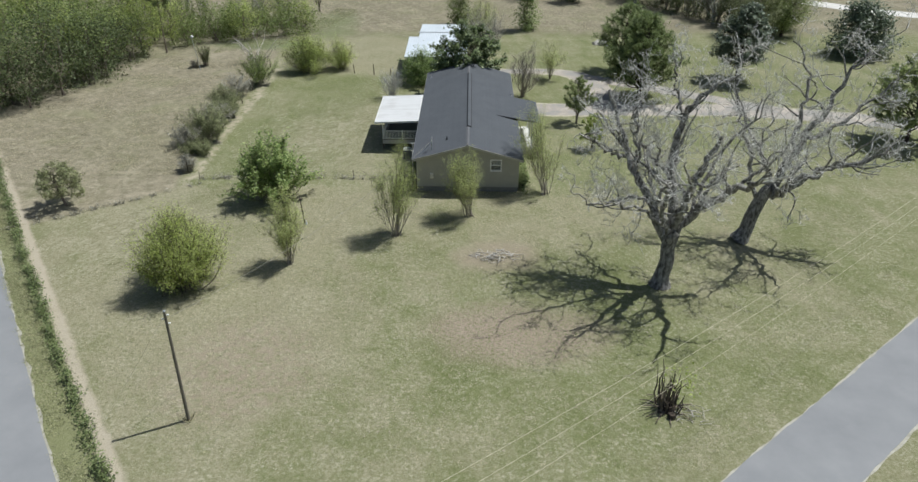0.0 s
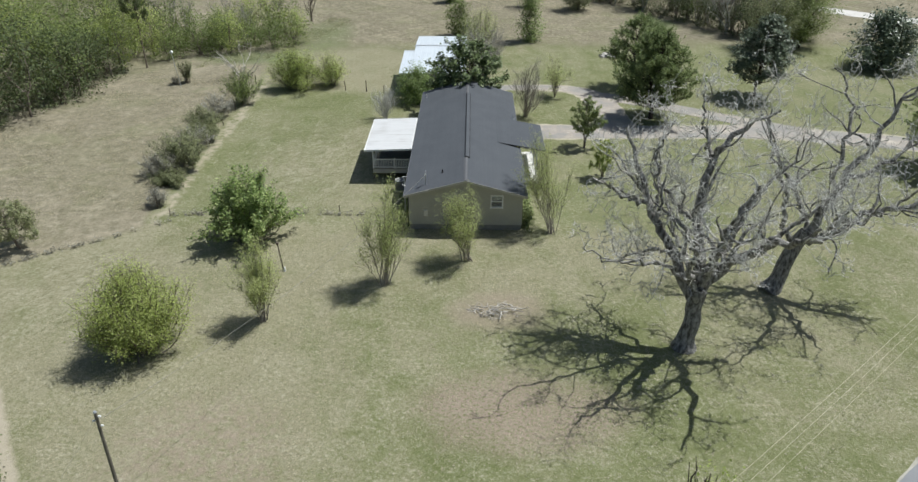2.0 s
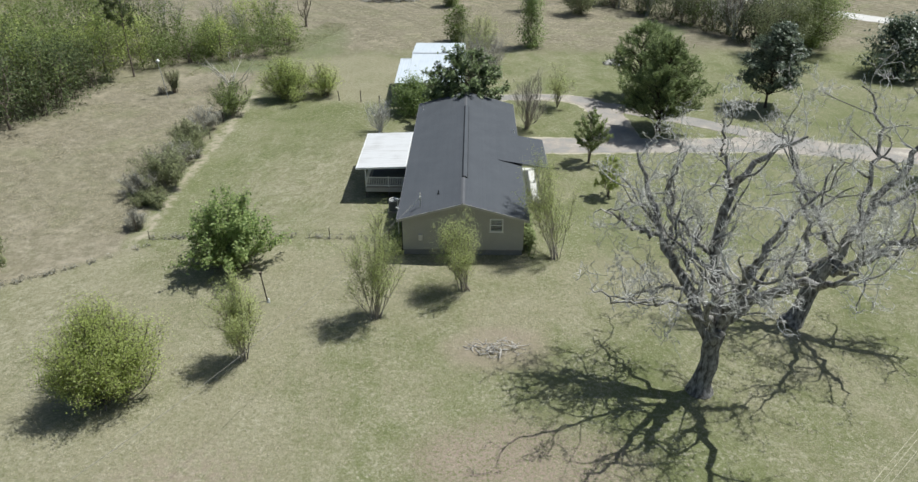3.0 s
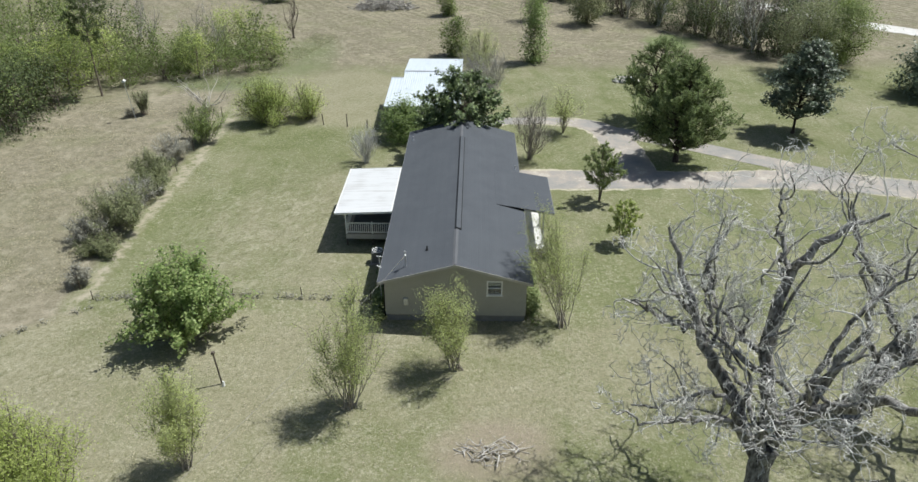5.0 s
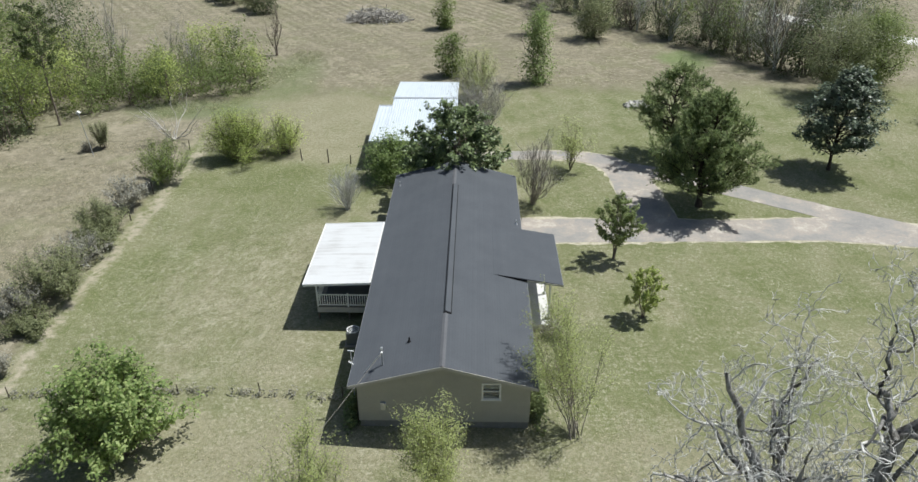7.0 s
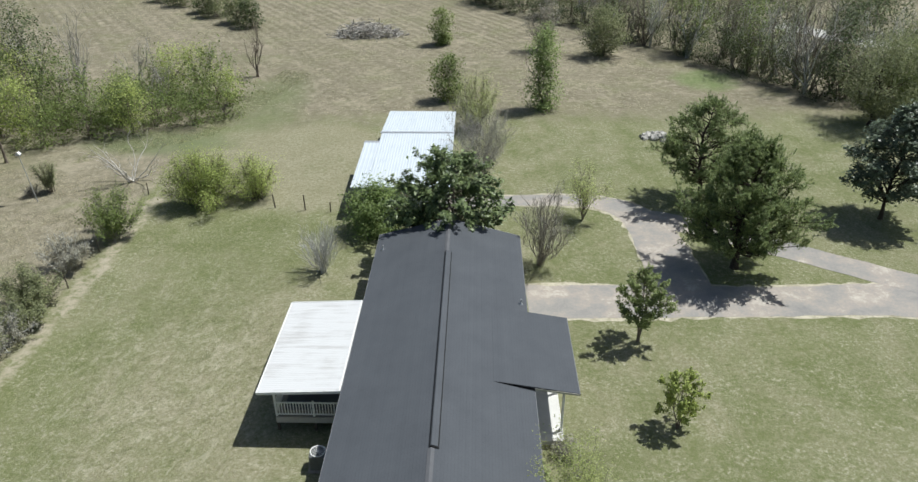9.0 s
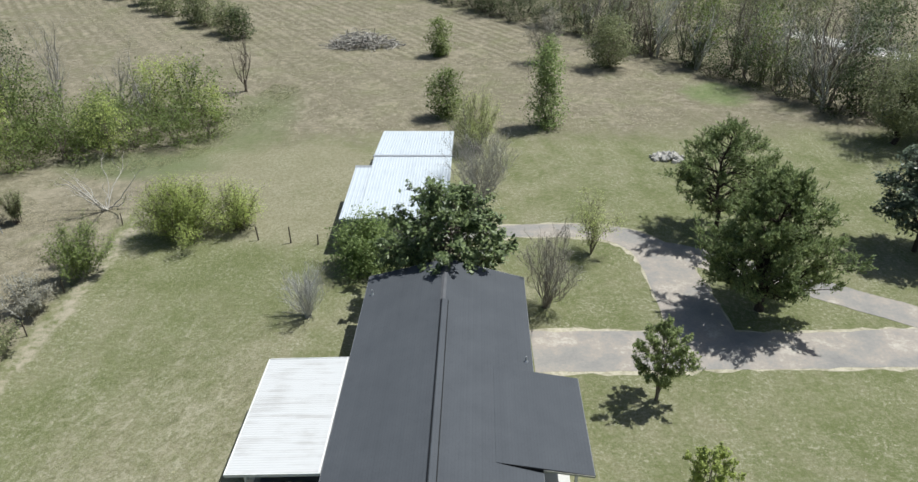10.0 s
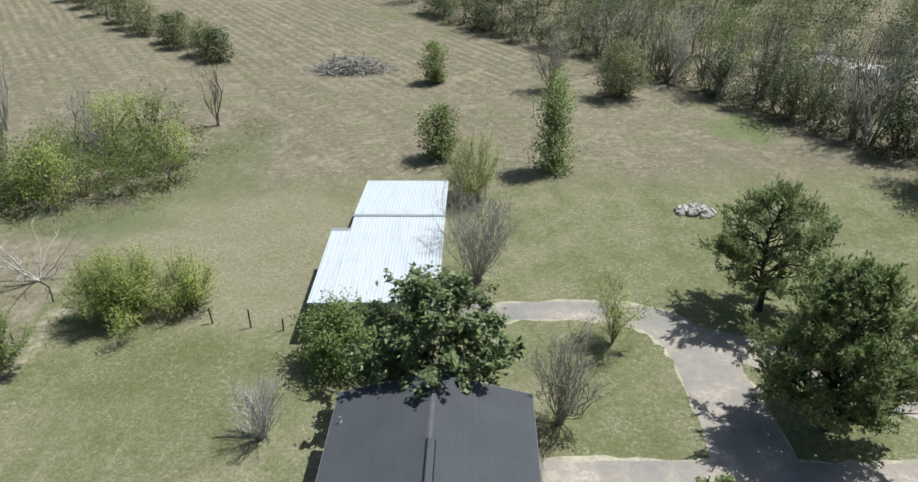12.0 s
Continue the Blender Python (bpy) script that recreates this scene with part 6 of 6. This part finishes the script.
for i in range(34):
    rng = np.random.default_rng(400 + i)
    t = (i + rng.uniform(0, 1)) / 34
    x, y = np.interp(t, (0, 0.3, 0.55, 1), (42.5, 38, 32, 14)), np.interp(t, (0, 0.3, 0.55, 1), (121.5, 129, 137, 163))
    deep = rng.uniform(0, 7.5)
    bare_plant("bare_woodland_tree", "tall leafless pale woodland tree at the wood edge", "tree", x + deep * 0.85, y + deep * 0.5, rng.uniform(9, 13.5), rng.uniform(2.5, 4.5), (M_TWIG, M_STEM, M_DRYTWIG)[i % 3], 5, 0.10, 420 + i,
               [(6, 0.40, 0.6, 0.3, 0.2, 0.5), (3, 0.5, 0.8, 0.3, 0.1, 0.6)], "bare woodland trees", base=0.15)
for i, (x, y, h) in enumerate(((-52.5, 127.5, 10.5), (-49.5, 131.5, 9.5), (-43.5, 120.5, 8.0), (-39.5, 127.0, 7.0), (-34.5, 121.0, 6.5), (-31.0, 126.0, 6.5), (-58.0, 133.0, 9.0))):
    bare_plant("bare_woodland_tree", "leafless grey tree among the western woods", "tree", x, y, h, h * 0.32, M_PALETWIG, 6, 0.085, 520 + i,
               [(6, 0.42, 0.6, 0.3, 0.2, 0.5), (5, 0.5, 0.8, 0.3, 0.1, 0.6)], "bare woodland trees", base=0.12)
for i, (x, y, h) in enumerate(((-35, 160, 4.5), (-38, 163, 5.0), (-43, 168, 5.2), (-46, 171, 4.2), (-52, 177, 5.5), (-56, 181, 6.0), (-60, 186, 5.0), (-66, 192, 6.0), (-72, 199, 6.0), (-78, 206, 6.0), (-84, 214, 6.5))):
    plant("field_row_shrub", "olive shrub in the row across the far field", "shrub", x, y, h, h * 0.48, L_OLIVE if i % 3 else L_WOODDARK, "dome", 0.2, 90, 26, 0.18, 0.45, stems=7, thick=0.05, seed=540 + i, group="field row shrubs")
# a tall pine at the wood edge
limb_tree("pine_tree", "tall thin pine at the edge of the western woods", "tree", -43.3, 104.3, 12.8, 2.3, L_WOODDARK, 6.6, 34, 8, 30, 0.075, 0.7, bark=M_STEM, thick=0.13, seed=560, rise=0.4, long=3.4, loose=0.14, full=0.6)


# ---- grass and straw that stands up ----
def tufts(name, label, poly, count, size, leaf, seed, h=0.5):
    rng = np.random.default_rng(seed)
    xs, ys = [p[0] for p in poly], [p[1] for p in poly]
    at = []
    while len(at) < count:
        x, y = rng.uniform(min(xs), max(xs)), rng.uniform(min(ys), max(ys))
        if inside(poly, x, y) and noise.noise((x * 0.3, y * 0.3, seed)) > rng.uniform(-0.5, 0.5):
            at.append((x, y))
    at = np.array(at)
    n = len(at) * 4
    base = np.repeat(at, 4, 0) + rng.normal(0, size * 0.4, (n, 2))
    a = rng.uniform(0, 6.28, n)
    d = np.stack((np.cos(a), np.sin(a)), 1) * (size * 0.12)
    tip = base + rng.normal(0, size * 0.5, (n, 2))
    v = np.zeros((n, 3, 3))
    v[:, 0, :2], v[:, 1, :2], v[:, 2, :2] = base - d, base + d, tip
    v[:, 2, 2] = size * h * rng.uniform(0.5, 1.4, n)
    me = bpy.data.meshes.new(name)
    me.vertices.add(3 * n)
    me.vertices.foreach_set("co", v.astype(np.float32).ravel())
    me.loops.add(3 * n)
    me.loops.foreach_set("vertex_index", np.arange(3 * n, dtype=np.int32))
    me.polygons.add(n)
    me.polygons.foreach_set("loop_start", np.arange(0, 3 * n, 3, dtype=np.int32))
    me.update(calc_edges=True)
    me.materials.append(leaf)
    return tagged(new(name, me), label, "grass", kind="stuff")


tufts("dry_grass", "dry tufted field grass past the fence", [(-27.5, 62), (-28.5, 100), (-43, 103), (-44, 86), (-52, 78), (-46, 66), (-44, 60)], 9000, 0.26, L_STRAW, 601, 0.16)
tufts("hay_stubble", "dry hay stubble across the far field", [(-90, 205), (-24, 118), (24, 120), (26, 152), (8, 176), (-15, 200)], 11000, 0.30, L_STRAW, 602, 0.16)
tufts("lawn_grass", "short tufts of lawn grass", [(-24, 34), (-24, 60), (8, 60), (40, 75), (30, 42), (12, 27), (-15, 27)], 14000, 0.13, L_BLADE, 603, 0.2)
tufts("lawn_straw", "short dry straw tufts scattered over the lawn", [(-30, 34), (-24, 60), (8, 60), (40, 75), (30, 42), (12, 27), (-15, 27)], 16000, 0.14, L_STRAW, 606, 0.2)
tufts("lawn_grass", "short tufts of grass on the back lawn", [(-24.5, 62.5), (-25, 94), (-10, 94), (-10, 62.5)], 7000, 0.12, L_BLADE, 607, 0.2)
tufts("verge_grass", "green grass tufts on the road verge", [(-19.5, 25), (-18, 25), (-47, 66), (-49, 66)], 3500, 0.2, L_BLADE, 604, 0.3)
tufts("ditch_grass", "rank green grass beside the wood", [(-37, 104), (-26, 111), (-24, 118), (-20, 134), (-24, 136), (-27, 118), (-36, 111)], 2500, 0.26, L_BLADE, 605, 0.25)


def litter(name, label, poly, count, size, material, seed):
    """Fallen leaves and chips lying flat on the grass."""
    rng = np.random.default_rng(seed)
    xs, ys = [p[0] for p in poly], [p[1] for p in poly]
    v, f = [], []
    while len(f) < count:
        x, y = rng.uniform(min(xs), max(xs)), rng.uniform(min(ys), max(ys))
        if inside(poly, x, y) and noise.noise((x * 0.22, y * 0.22, 3.3)) > rng.uniform(-0.35, 0.45):
            a, s = rng.uniform(0, 6.28), size * rng.uniform(0.5, 1.5)
            i = len(v)
            for k, w in ((0, 1), (1.4, 0.6), (3.14, 1), (4.6, 0.6)):
                v.append((x + s * w * math.cos(a + k), y + s * w * math.sin(a + k), 0.02 + 0.3 * s * rng.uniform(0, 1)))
            f.append((i, i + 1, i + 2, i + 3))
    return tagged(raw(name, v, f, material), label, "leaf litter", kind="stuff")


M_LITTER = plain("litter", (0.30, 0.265, 0.19), (0.43, 0.385, 0.30), 2, 0.9)
litter("leaf_litter", "pale fallen leaves and wood chips on the front lawn", [(-22, 33), (-22, 58), (8, 60), (30, 64), (34, 48), (12, 28), (-14, 28)], 2200, 0.05, M_LITTER, 701)
litter("leaf_litter", "pale fallen leaves on the back lawn", [(-25, 63), (-24, 96), (-8, 96), (-8, 63)], 350, 0.045, M_LITTER, 702)
litter("leaf_litter", "pale fallen leaves on the lawn beside the drive", [(6, 60), (6, 78), (36, 76), (44, 60), (30, 52)], 900, 0.045, M_LITTER, 703)
